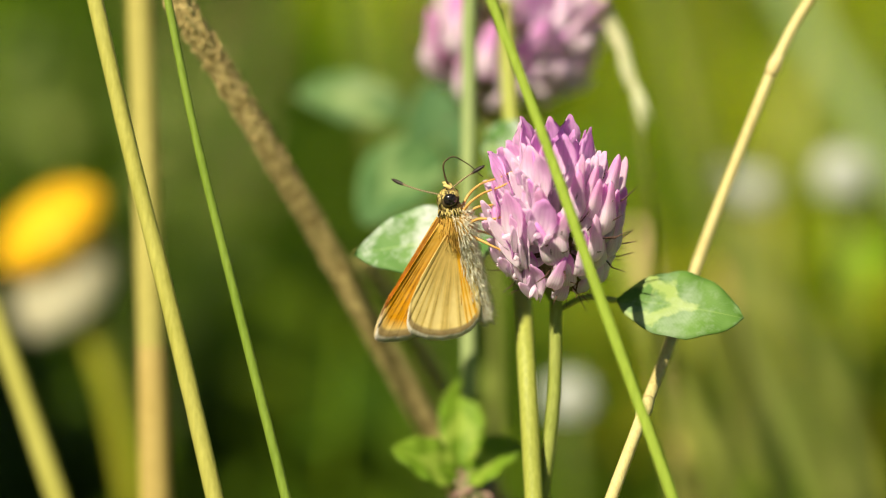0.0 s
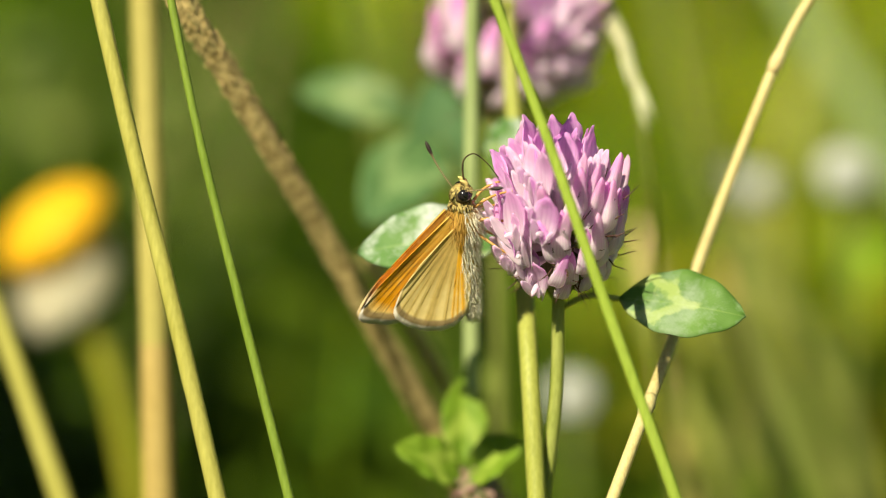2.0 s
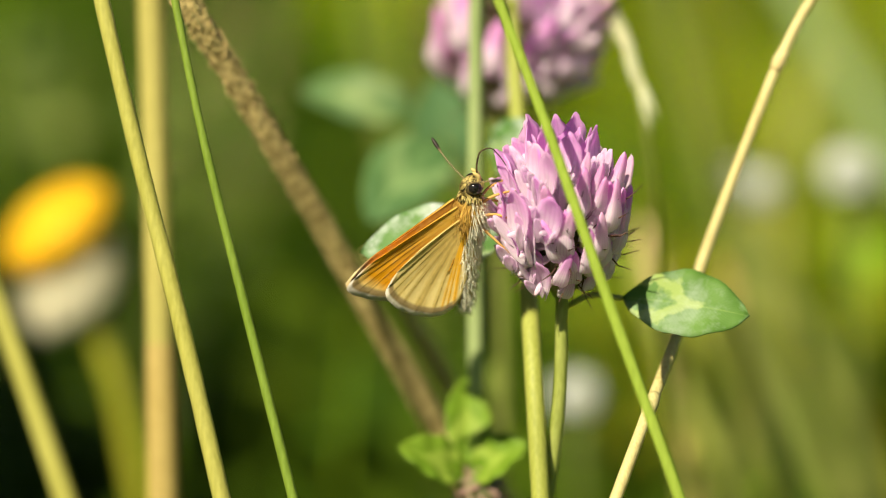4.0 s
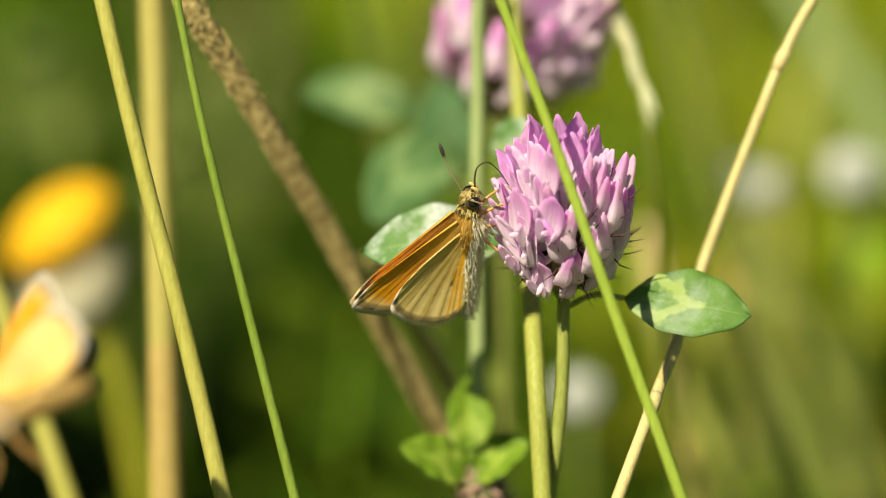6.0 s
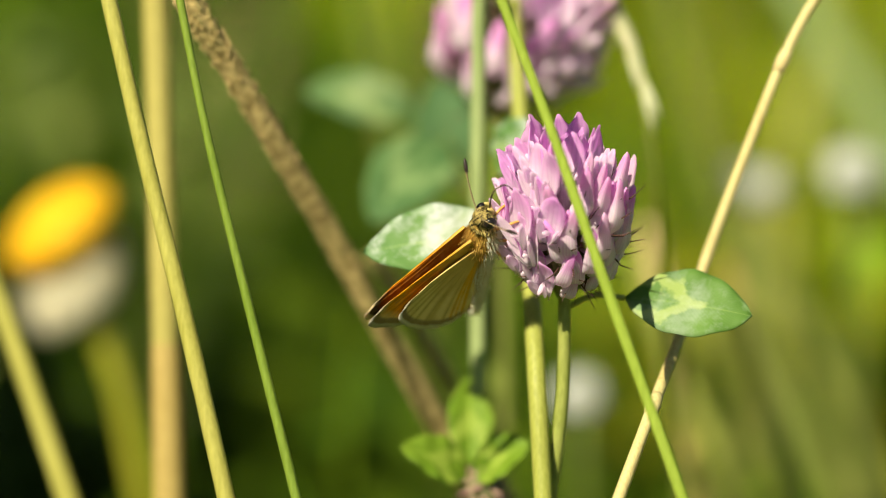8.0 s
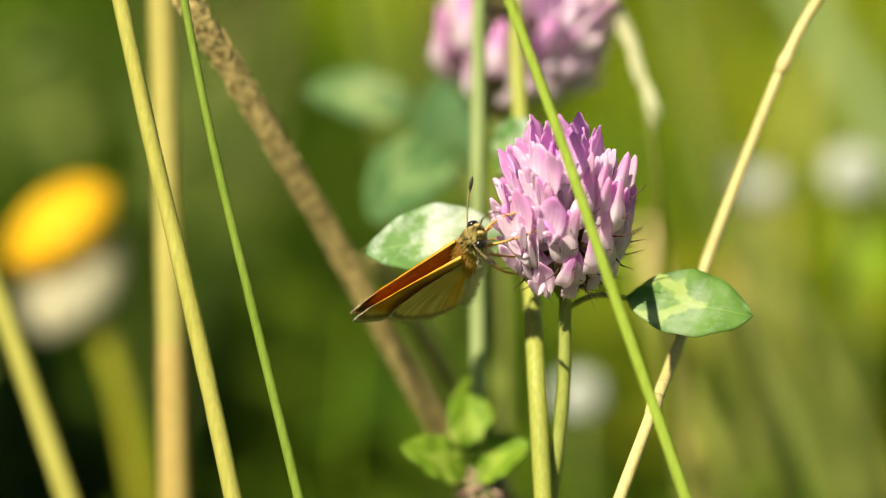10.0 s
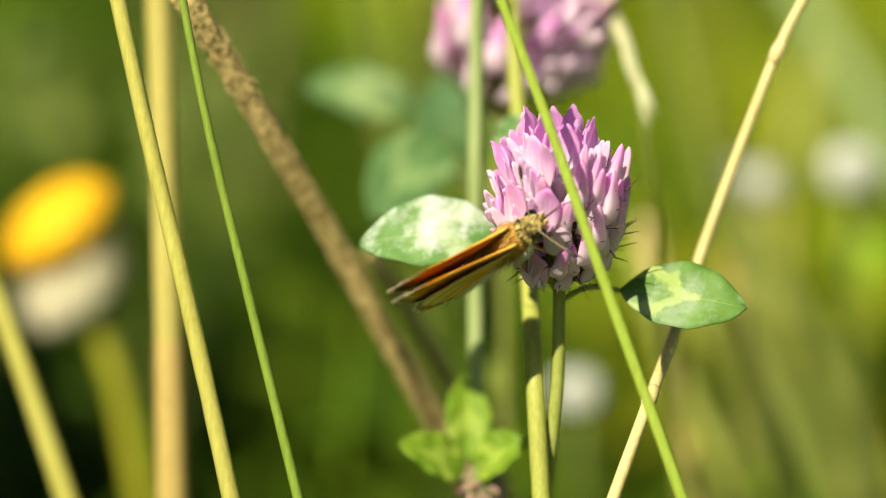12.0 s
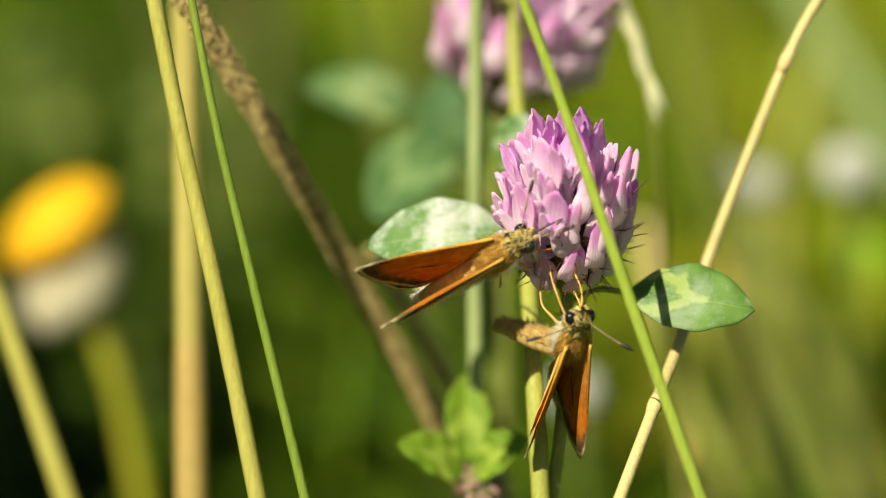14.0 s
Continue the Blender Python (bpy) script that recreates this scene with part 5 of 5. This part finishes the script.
    return ob, wings, antennae


fly_a, WINGS_A, ANT_A = butterfly("orange skipper butterfly feeding on the clover head", (0.00176, -0.00468, 0.20480), 21, COAT_GREY)
fly_b, WINGS_B, ANT_B = butterfly("orange skipper butterfly that flies past and lands", (0.07032, 0.00881, 0.25891), 22, COAT_TAN)


# ---- what moves ----
def motions():
    """Sway of the stalks in the breeze, and the two skippers."""
    # skipper on the clover: place and turn of the body
    walk(fly_a, [(0.0, pose(0.00162, -0.00013, 0.20237, 154.5, -74.5, -149.7)),
            (0.4, pose(0.00162, -0.00013, 0.20237, 154.5, -74.5, -149.7)),
            (1.0, pose(0.00242, 0.00004, 0.20306, 141.1, -81.1, -132.3)),
            (1.6, pose(0.00232, 0.00001, 0.20294, 114.3, -81.6, -103.8)),
            (2.0, pose(0.00200, -0.00005, 0.20267, 110.9, -79.2, -100.1)),
            (2.3, pose(0.00200, -0.00005, 0.20267, 110.9, -79.2, -100.1)),
            (2.5, pose(0.00416, 0.00054, 0.20504, 40.2, -77.0, -34.5)),
            (3.0, pose(0.00345, 0.00048, 0.20484, 38.8, -78.5, -32.2)),
            (5.2, pose(0.00197, -0.00016, 0.20225, 90.8, -71.2, -76.4)),
            (5.5, pose(0.00197, -0.00016, 0.20225, 90.8, -71.2, -76.4)),
            (6.3, pose(0.00197, -0.00016, 0.20225, 90.8, -71.2, -76.4)),
            (7.0, pose(0.00408, -0.00076, 0.20190, 55.2, -65.7, -40.1)),
            (7.5, pose(0.00395, -0.00080, 0.20172, 61.0, -64.3, -45.5)),
            (8.0, pose(0.00321, -0.00100, 0.20096, 98.5, -57.1, -74.4)),
            (8.2, pose(0.00321, -0.00100, 0.20096, 98.5, -57.1, -74.4)),
            (10.2, pose(0.00208, -0.00229, 0.19990, 102.0, -41.6, -79.4)),
            (10.5, pose(0.00208, -0.00229, 0.19990, 102.0, -41.6, -79.4)),
            (11.0, pose(0.00213, -0.00218, 0.20035, 100.6, -44.5, -78.7)),
            (11.1, pose(0.00674, -0.00526, 0.20041, 77.4, -47.9, -29.2)),
            (11.5, pose(0.00683, -0.00519, 0.20067, 80.0, -42.6, -28.8)),
            (12.0, pose(0.00681, -0.00529, 0.20146, 81.8, -38.4, -31.8)),
            (12.2, pose(0.00667, -0.00521, 0.20060, 80.4, -39.9, -31.0)),
            (12.4, pose(0.00667, -0.00518, 0.20074, 80.1, -40.3, -29.1)),
            (12.5, pose(0.00665, -0.00515, 0.20083, 67.1, -42.6, -8.8)),
            (12.6, pose(0.00629, -0.00508, 0.20112, 70.1, -38.5, -11.2)),
            (12.7, pose(0.00681, -0.00502, 0.20136, 73.0, -35.4, -11.3)),
            (12.8, pose(0.00664, -0.00516, 0.20080, 65.2, -35.5, -5.1)),
            (12.9, pose(0.00673, -0.00518, 0.20072, 65.8, -35.7, -3.6)),
            (13.0, pose(0.00690, -0.00523, 0.20051, 67.3, -37.7, -8.1)),
            (13.2, pose(0.00714, -0.00539, 0.19986, 61.3, -42.3, 0.6)),
            (13.5, pose(0.00715, -0.00540, 0.19986, 69.3, -41.6, -9.5)),
            (13.8, pose(0.00563, -0.00533, 0.20011, 74.1, -32.2, -17.4)),
            (14.0, pose(0.00519, -0.00536, 0.20001, 76.5, -32.8, -20.9))])
    # wings: seconds, left and right raised from flat, sweep of fore and hind wings
    beats = [(0.0, 93, 94, 45, 27), (0.4, 93, 94, 45, 27), (1.0, 93, 93, 46, 27), (1.6, 93, 93, 45, 27), (2.0, 93, 93, 43, 25), (2.3, 93, 93, 43, 25), (2.5, 93, 93, 35, 23), (3.0, 93, 93, 37, 23), (5.2, 93, 93, 40, 24), (5.5, 93, 93, 40, 24), (6.3, 93, 93, 40, 24), (7.0, 93, 92, 45, 23), (7.5, 93, 92, 45, 23), (8.0, 93, 92, 43, 21), (8.2, 93, 92, 43, 21), (10.2, 93, 93, 40, 22), (10.5, 93, 93, 40, 22), (11.0, 93, 93, 40, 23), (11.1, 93, 93, 41, 20), (11.5, 93, 93, 40, 20), (12.0, 96, 88, 34, 24), (12.2, 93, 93, 42, 22), (12.4, 93, 93, 42, 21), (12.5, 73, 83, 37, 18), (12.6, 75, 61, 41, 20), (12.7, 95, 92, 38, 18), (12.8, 52, 58, 38, 18), (12.9, 95, 88, 40, 19), (13.0, 66, 65, 47, 22), (13.2, 85, 87, 41, 20), (13.5, 94, 83, 47, 22), (13.8, 80, 74, 48, 22), (14.0, 72, 79, 50, 24)]
    for kind, sgn in WINGS_A:
        walk(WINGS_A[kind, sgn], [(t, wing_pose(kind, sgn, up_l if sgn > 0 else up_r, sf if kind == "fore" else sh)) for t, up_l, up_r, sf, sh in beats])
    # skipper that flies in and lands below the first
    walk(fly_b, [(0.0, pose(0.05623, 0.02613, 0.24569, -90.3, 4.8, 142.8)), (5.4, pose(0.05623, 0.02613, 0.24569, -90.3, 4.8, 142.8)), (5.8, pose(0.06061, -0.02371, 0.23680, -60.0, 4.8, 150.0)), (5.9, pose(0.00330, -0.02970, 0.21700, -11.7, -3.1, 139.0)), (5.967, pose(-0.04264, -0.04426, 0.19524, 50.2, 24.6, 166.8)), (6.033, pose(-0.05104, -0.04426, 0.19184, 50.2, 24.6, 166.8)), (6.1, pose(-0.09092, -0.05670, 0.17970, 50.2, 24.6, 166.8)), (6.3, pose(-0.20000, 0.00000, 0.12000, -90.3, 4.8, 142.8)), (7.5, pose(-0.30000, 0.00000, 0.30000, -90.3, 4.8, 142.8)), (8.5, pose(-0.22000, 0.00000, 0.60000, -90.3, 4.8, 142.8)), (9.5, pose(0.05000, 0.02000, 0.62000, -90.3, 4.8, 142.8)), (10.5, pose(0.10000, 0.02600, 0.45000, -90.3, 4.8, 142.8)), (11.5, pose(0.05623, 0.02613, 0.24569, -90.3, 4.8, 142.8)),
            (11.9, pose(0.06600, 0.00200, 0.22500, -73.4, -9.0, 150.7)),
            (12.1, pose(0.04368, -0.00657, 0.20659, -73.4, -9.0, 150.7)),
            (12.2, pose(0.03397, 0.00487, 0.21582, -90.3, 1.2, 158.2)),
            (12.3, pose(0.02773, 0.00038, 0.20486, -82.8, -3.9, 148.5)),
            (12.4, pose(0.01787, -0.00385, 0.18926, -77.3, -25.9, 153.9)),
            (12.5, pose(0.01403, -0.00704, 0.18968, -8.7, -33.1, 140.2)),
            (12.6, pose(0.00278, -0.01204, 0.18843, -46.9, -46.3, 121.7)),
            (12.7, pose(0.00601, -0.00954, 0.18965, 37.5, -29.0, 52.5)),
            (12.8, pose(0.01272, -0.00638, 0.19175, -150.7, -57.2, -98.3)),
            (12.9, pose(0.01319, -0.00635, 0.19191, -164.7, -56.5, -82.6)),
            (13.0, pose(0.01388, -0.00627, 0.19221, -165.4, -58.4, -82.6)),
            (13.2, pose(0.01481, -0.00634, 0.19194, -163.5, -56.9, -86.3)),
            (13.5, pose(0.01557, -0.00646, 0.19145, -166.1, -55.6, -82.5)),
            (13.8, pose(0.01383, -0.00663, 0.19077, -173.0, -54.0, -75.7)),
            (14.0, pose(0.01368, -0.00667, 0.19061, -177.6, -53.0, -70.4))])
    # wings: seconds, left and right raised from flat, sweep of left and right fore wing, of left and right hind wing
    beats = [(0.0, 61, 46, 18, 18, 7, 7), (5.7, 61, 46, 18, 18, 7, 7), (5.9, 20, 30, 10, 10, 7, 7), (6.0, 86, 85, 31, 20, 19, 10), (6.3, 86, 85, 31, 20, 19, 10), (11.5, -41, 50, 6, 20, 10, 10), (12.0, -41, 50, 6, 20, 10, 10), (12.1, -41, 50, 6, 20, 10, 10), (12.2, 56, 22, 1, 33, 12, 18), (12.3, -26, -3, 15, 20, 14, 8), (12.4, 47, 11, 14, 16, 18, -4), (12.5, 82, 85, 36, 35, 45, 34), (12.6, 13, 7, 2, 16, 16, 14), (12.7, -12, 81, -3, 7, 29, 10), (12.8, 92, 86, 63, 63, 43, 43), (12.9, 93, 83, 64, 64, 43, 43), (13.0, 82, 81, 62, 62, 42, 42), (13.2, 57, 72, 63, 63, 43, 43), (13.5, 36, 52, 58, 58, 41, 41), (13.8, 47, 73, 66, 66, 44, 44), (14.0, 53, 80, 68, 68, 45, 45)]
    for kind, sgn in WINGS_B:
        walk(WINGS_B[kind, sgn], [(t, wing_pose(kind, sgn, up_l if sgn > 0 else up_r, (fl if sgn > 0 else fr) if kind == "fore" else (hl if sgn > 0 else hr))) for t, up_l, up_r, fl, fr, hl, hr in beats])
    walk(ANT_A[0], [(0.0, pose(0.00430, 0.00055, 0.00090, 0, -52, 57)), (1.0, pose(0.00430, 0.00055, 0.00090, 0, -44, 25)), (2.0, pose(0.00430, 0.00055, 0.00090, -0, -24, 28)), (2.5, pose(0.00430, 0.00055, 0.00090, -0, -47, 81)), (3.0, pose(0.00430, 0.00055, 0.00090, -0, -48, 72)), (5.5, pose(0.00430, 0.00055, 0.00090, 0, -17, 36)), (7.0, pose(0.00430, 0.00055, 0.00090, -0, -35, 43)), (8.0, pose(0.00430, 0.00055, 0.00090, 0, -3, 50)), (10.5, pose(0.00430, 0.00055, 0.00090, 0, 18, 59)), (11.0, pose(0.00430, 0.00055, 0.00090, 0, 16, 56)), (11.1, pose(0.00430, 0.00055, 0.00090, 0, -8, 62)), (12.1, pose(0.00430, 0.00055, 0.00090, 0, -4, 67)), (12.6, pose(0.00430, 0.00055, 0.00090, 0, -6, 60)), (13.0, pose(0.00430, 0.00055, 0.00090, 0, -9, 65)), (13.5, pose(0.00430, 0.00055, 0.00090, 0, -7, 61)), (14.0, pose(0.00430, 0.00055, 0.00090, 0, 6, 51))])
    walk(ANT_A[1], [(0.0, pose(0.00430, -0.00055, 0.00090, 0, 65, -8)), (1.0, pose(0.00430, -0.00055, 0.00090, 169, 75, -10)), (2.0, pose(0.00430, -0.00055, 0.00090, -0, 52, -67)), (2.5, pose(0.00430, -0.00055, 0.00090, 0, 38, -42)), (3.0, pose(0.00430, -0.00055, 0.00090, -0, 29, -45)), (5.5, pose(0.00430, -0.00055, 0.00090, -0, 31, -75)), (7.0, pose(0.00430, -0.00055, 0.00090, -0, 32, -69)), (8.0, pose(0.00430, -0.00055, 0.00090, -0, 18, -65)), (10.5, pose(0.00430, -0.00055, 0.00090, -0, 5, -57)), (11.0, pose(0.00430, -0.00055, 0.00090, 0, 9, -64)), (11.1, pose(0.00430, -0.00055, 0.00090, 0, 12, -63)), (12.1, pose(0.00430, -0.00055, 0.00090, -0, 7, -64)), (12.6, pose(0.00430, -0.00055, 0.00090, -0, -3, -78)), (13.0, pose(0.00430, -0.00055, 0.00090, 0, -12, -74)), (13.5, pose(0.00430, -0.00055, 0.00090, 0, -5, -73)), (14.0, pose(0.00430, -0.00055, 0.00090, 0, 9, -10))])
    walk(ANT_B[0], [(0.0, pose(0.00430, 0.00055, 0.00090, 0, -25, -30)), (12.3, pose(0.00430, 0.00055, 0.00090, 0, -25, -30)), (12.4, pose(0.00430, 0.00055, 0.00090, -0, -30, 52)), (12.5, pose(0.00430, 0.00055, 0.00090, 0, 37, 26)), (12.8, pose(0.00430, 0.00055, 0.00090, 0, 13, 95)), (13.0, pose(0.00430, 0.00055, 0.00090, 0, -2, 114)), (13.5, pose(0.00430, 0.00055, 0.00090, 0, 28, 89)), (14.0, pose(0.00430, 0.00055, 0.00090, 0, 2, 114))])
    walk(ANT_B[1], [(0.0, pose(0.00430, -0.00055, 0.00090, 0, -40, -59)), (12.3, pose(0.00430, -0.00055, 0.00090, 0, -40, -59)), (12.4, pose(0.00430, -0.00055, 0.00090, 0, -55, -67)), (12.5, pose(0.00430, -0.00055, 0.00090, 0, 6, 46)), (12.8, pose(0.00430, -0.00055, 0.00090, 0, -38, -68)), (13.0, pose(0.00430, -0.00055, 0.00090, 0, -48, -89)), (13.5, pose(0.00430, -0.00055, 0.00090, -0, -48, -90)), (14.0, pose(0.00430, -0.00055, 0.00090, 0, -51, -92))])
    ABDOMEN_B = next(c for c in fly_b.children if c.name.startswith("abdomen"))
    walk(ABDOMEN_B, [(0.0, pose(0.00000, 0.00000, 0.00000, 0, -0, 0)), (12.6, pose(0.00000, 0.00000, 0.00000, 0, -0, 0)), (12.7, pose(0.00000, 0.00000, 0.00000, 0, -0, 0)), (12.8, pose(-0.00003, 0.00036, -0.00013, -0, 4, 12)), (12.9, pose(-0.00049, 0.00036, 0.00108, 0, -38, 15)), (13.0, pose(-0.00050, -0.00069, 0.00095, 0, -32, -28)), (13.5, pose(-0.00023, -0.00085, 0.00015, 0, -5, -28)), (14.0, pose(-0.00103, -0.00090, 0.00126, 0, -46, -49))])
    # sway in the breeze: seconds, shift of the plant, lean in degrees
    walk(stalk_a, [(t, pose(a, 0, 0) @ Matrix.Translation(stalk_a.location) @ pose(0, 0, 0, 0, b, 0)) for t, a, b in ((0.0, 0.00000, 0.000), (1.5, -0.00027, 0.067), (3.0, 0.00000, 0.000), (6.5, 0.00055, -0.201), (7.5, -0.00055, 0.201), (8.0, -0.00069, 0.268), (10.5, -0.00156, 0.803), (11.0, -0.00122, 0.669), (11.2, -0.00094, 0.536), (11.4, -0.00039, 0.335), (11.7, -0.00080, 0.469), (12.0, -0.00149, 0.736), (12.2, -0.00136, 0.736), (12.4, -0.00131, 0.803), (12.5, -0.00143, 1.071), (12.6, -0.00201, 1.406), (12.7, -0.00279, 1.808), (12.8, -0.00281, 1.875), (13.0, -0.00317, 2.075), (13.4, -0.00277, 2.008), (13.7, -0.00169, 1.674), (14.0, -0.00211, 1.875))])
    walk(stalk_b, [(t, pose(a, 0, 0) @ Matrix.Translation(stalk_b.location) @ pose(0, 0, 0, 0, b, 0)) for t, a, b in ((0.0, 0.00000, 0.000), (6.5, -0.00006, 0.000), (8.0, -0.00060, 0.201), (10.5, -0.00095, 0.402), (11.0, -0.00075, 0.335), (11.4, -0.00055, 0.268), (12.0, -0.00068, 0.335), (12.5, -0.00042, 0.268), (12.7, -0.00164, 0.803), (13.0, -0.00111, 0.669), (14.0, -0.00072, 0.603))])
    walk(stalk_c, [(t, pose(a, 0, 0) @ Matrix.Translation(stalk_c.location) @ pose(0, 0, 0, 0, b, 0)) for t, a, b in ((0.0, 0.00000, 0.000), (1.5, 0.00000, 0.000), (3.0, -0.00126, 0.469), (6.5, -0.00055, 0.268), (7.5, -0.00041, 0.268), (8.2, -0.00021, 0.268), (10.5, 0.00024, 0.402), (11.0, -0.00009, 0.469), (11.2, 0.00020, 0.268), (11.4, 0.00031, 0.134), (11.7, -0.00009, 0.469), (12.0, 0.00015, 0.335), (12.2, 0.00117, 0.268), (12.4, 0.00283, 0.603), (12.5, 0.00281, 1.071), (12.6, 0.00180, 0.870), (12.7, 0.00178, 0.000), (12.8, 0.00473, -1.674), (12.9, 0.00318, -1.004), (13.0, 0.00034, 1.339), (13.1, 0.00133, 0.937), (13.2, 0.00144, 0.268), (13.3, 0.00340, -1.205), (13.4, 0.00198, -0.603), (13.5, 0.00094, 0.736), (13.6, 0.00106, 0.402), (13.7, 0.00120, -0.134), (13.8, 0.00106, -0.134), (13.9, 0.00099, 0.669), (14.0, 0.00041, 1.071))])
    walk(blade_f, [(t, pose(a, 0, 0) @ Matrix.Translation(blade_f.location) @ pose(0, 0, 0, 0, b, 0)) for t, a, b in ((0.0, 0.00000, 0.000), (6.5, -0.00006, 0.000), (8.0, 0.00000, 0.000), (10.5, -0.00121, 0.469), (11.0, -0.00080, 0.335), (11.1, 0.00000, 0.000), (12.0, 0.00006, 0.000), (12.5, -0.00130, 0.536), (13.0, -0.00110, 0.669), (13.5, -0.00061, 0.669), (14.0, 0.00098, 0.335))])
    walk(straw, [(t, pose(a, 0, 0) @ Matrix.Translation(straw.location) @ pose(0, 0, 0, 0, b, 0)) for t, a, b in ((0.0, 0.00000, 0.000), (6.5, 0.00078, -0.268), (10.5, 0.00000, 0.000), (11.0, 0.00039, -0.134), (11.1, 0.00222, -0.803), (12.0, 0.00176, -0.603), (12.5, 0.00157, -0.536), (13.0, 0.00033, 0.000), (13.5, -0.00091, 0.536), (14.0, 0.00000, 0.134))])
    walk(sedge, [(t, pose(a, 0, 0) @ Matrix.Translation(sedge.location) @ pose(0, 0, 0, 0, b, 0)) for t, a, b in ((0.0, 0.00000, 0.000), (6.5, 0.00037, -0.134), (11.0, -0.00037, 0.134), (11.1, 0.00080, -0.335), (12.5, 0.00056, -0.201), (13.0, -0.00024, 0.134), (13.5, -0.00141, 0.603), (14.0, -0.00160, 0.669))])
    walk(far_clover, [(t, pose(a, 0, 0) @ Matrix.Translation(far_clover.location) @ pose(0, 0, 0, 0, b, 0)) for t, a, b in ((0.0, 0.00000, 0.000), (6.5, 0.00018, -0.067), (11.0, -0.00036, 0.134), (13.0, -0.00050, 0.268), (14.0, -0.00032, 0.201))])
    walk(main_clover, [(t, pose(a, 0, b) @ Matrix.Translation(main_clover.location)) for t, a, b in ((0.0, 0.00000, 0.00000), (6.5, -0.00013, 0.00000), (10.5, 0.00000, 0.00000), (11.0, 0.00000, 0.00000), (11.1, -0.00051, 0.00053), (12.0, -0.00045, 0.00053), (12.5, 0.00006, 0.00053), (13.0, 0.00038, 0.00046), (13.5, 0.00077, 0.00026), (14.0, 0.00051, 0.00026))])


motions()
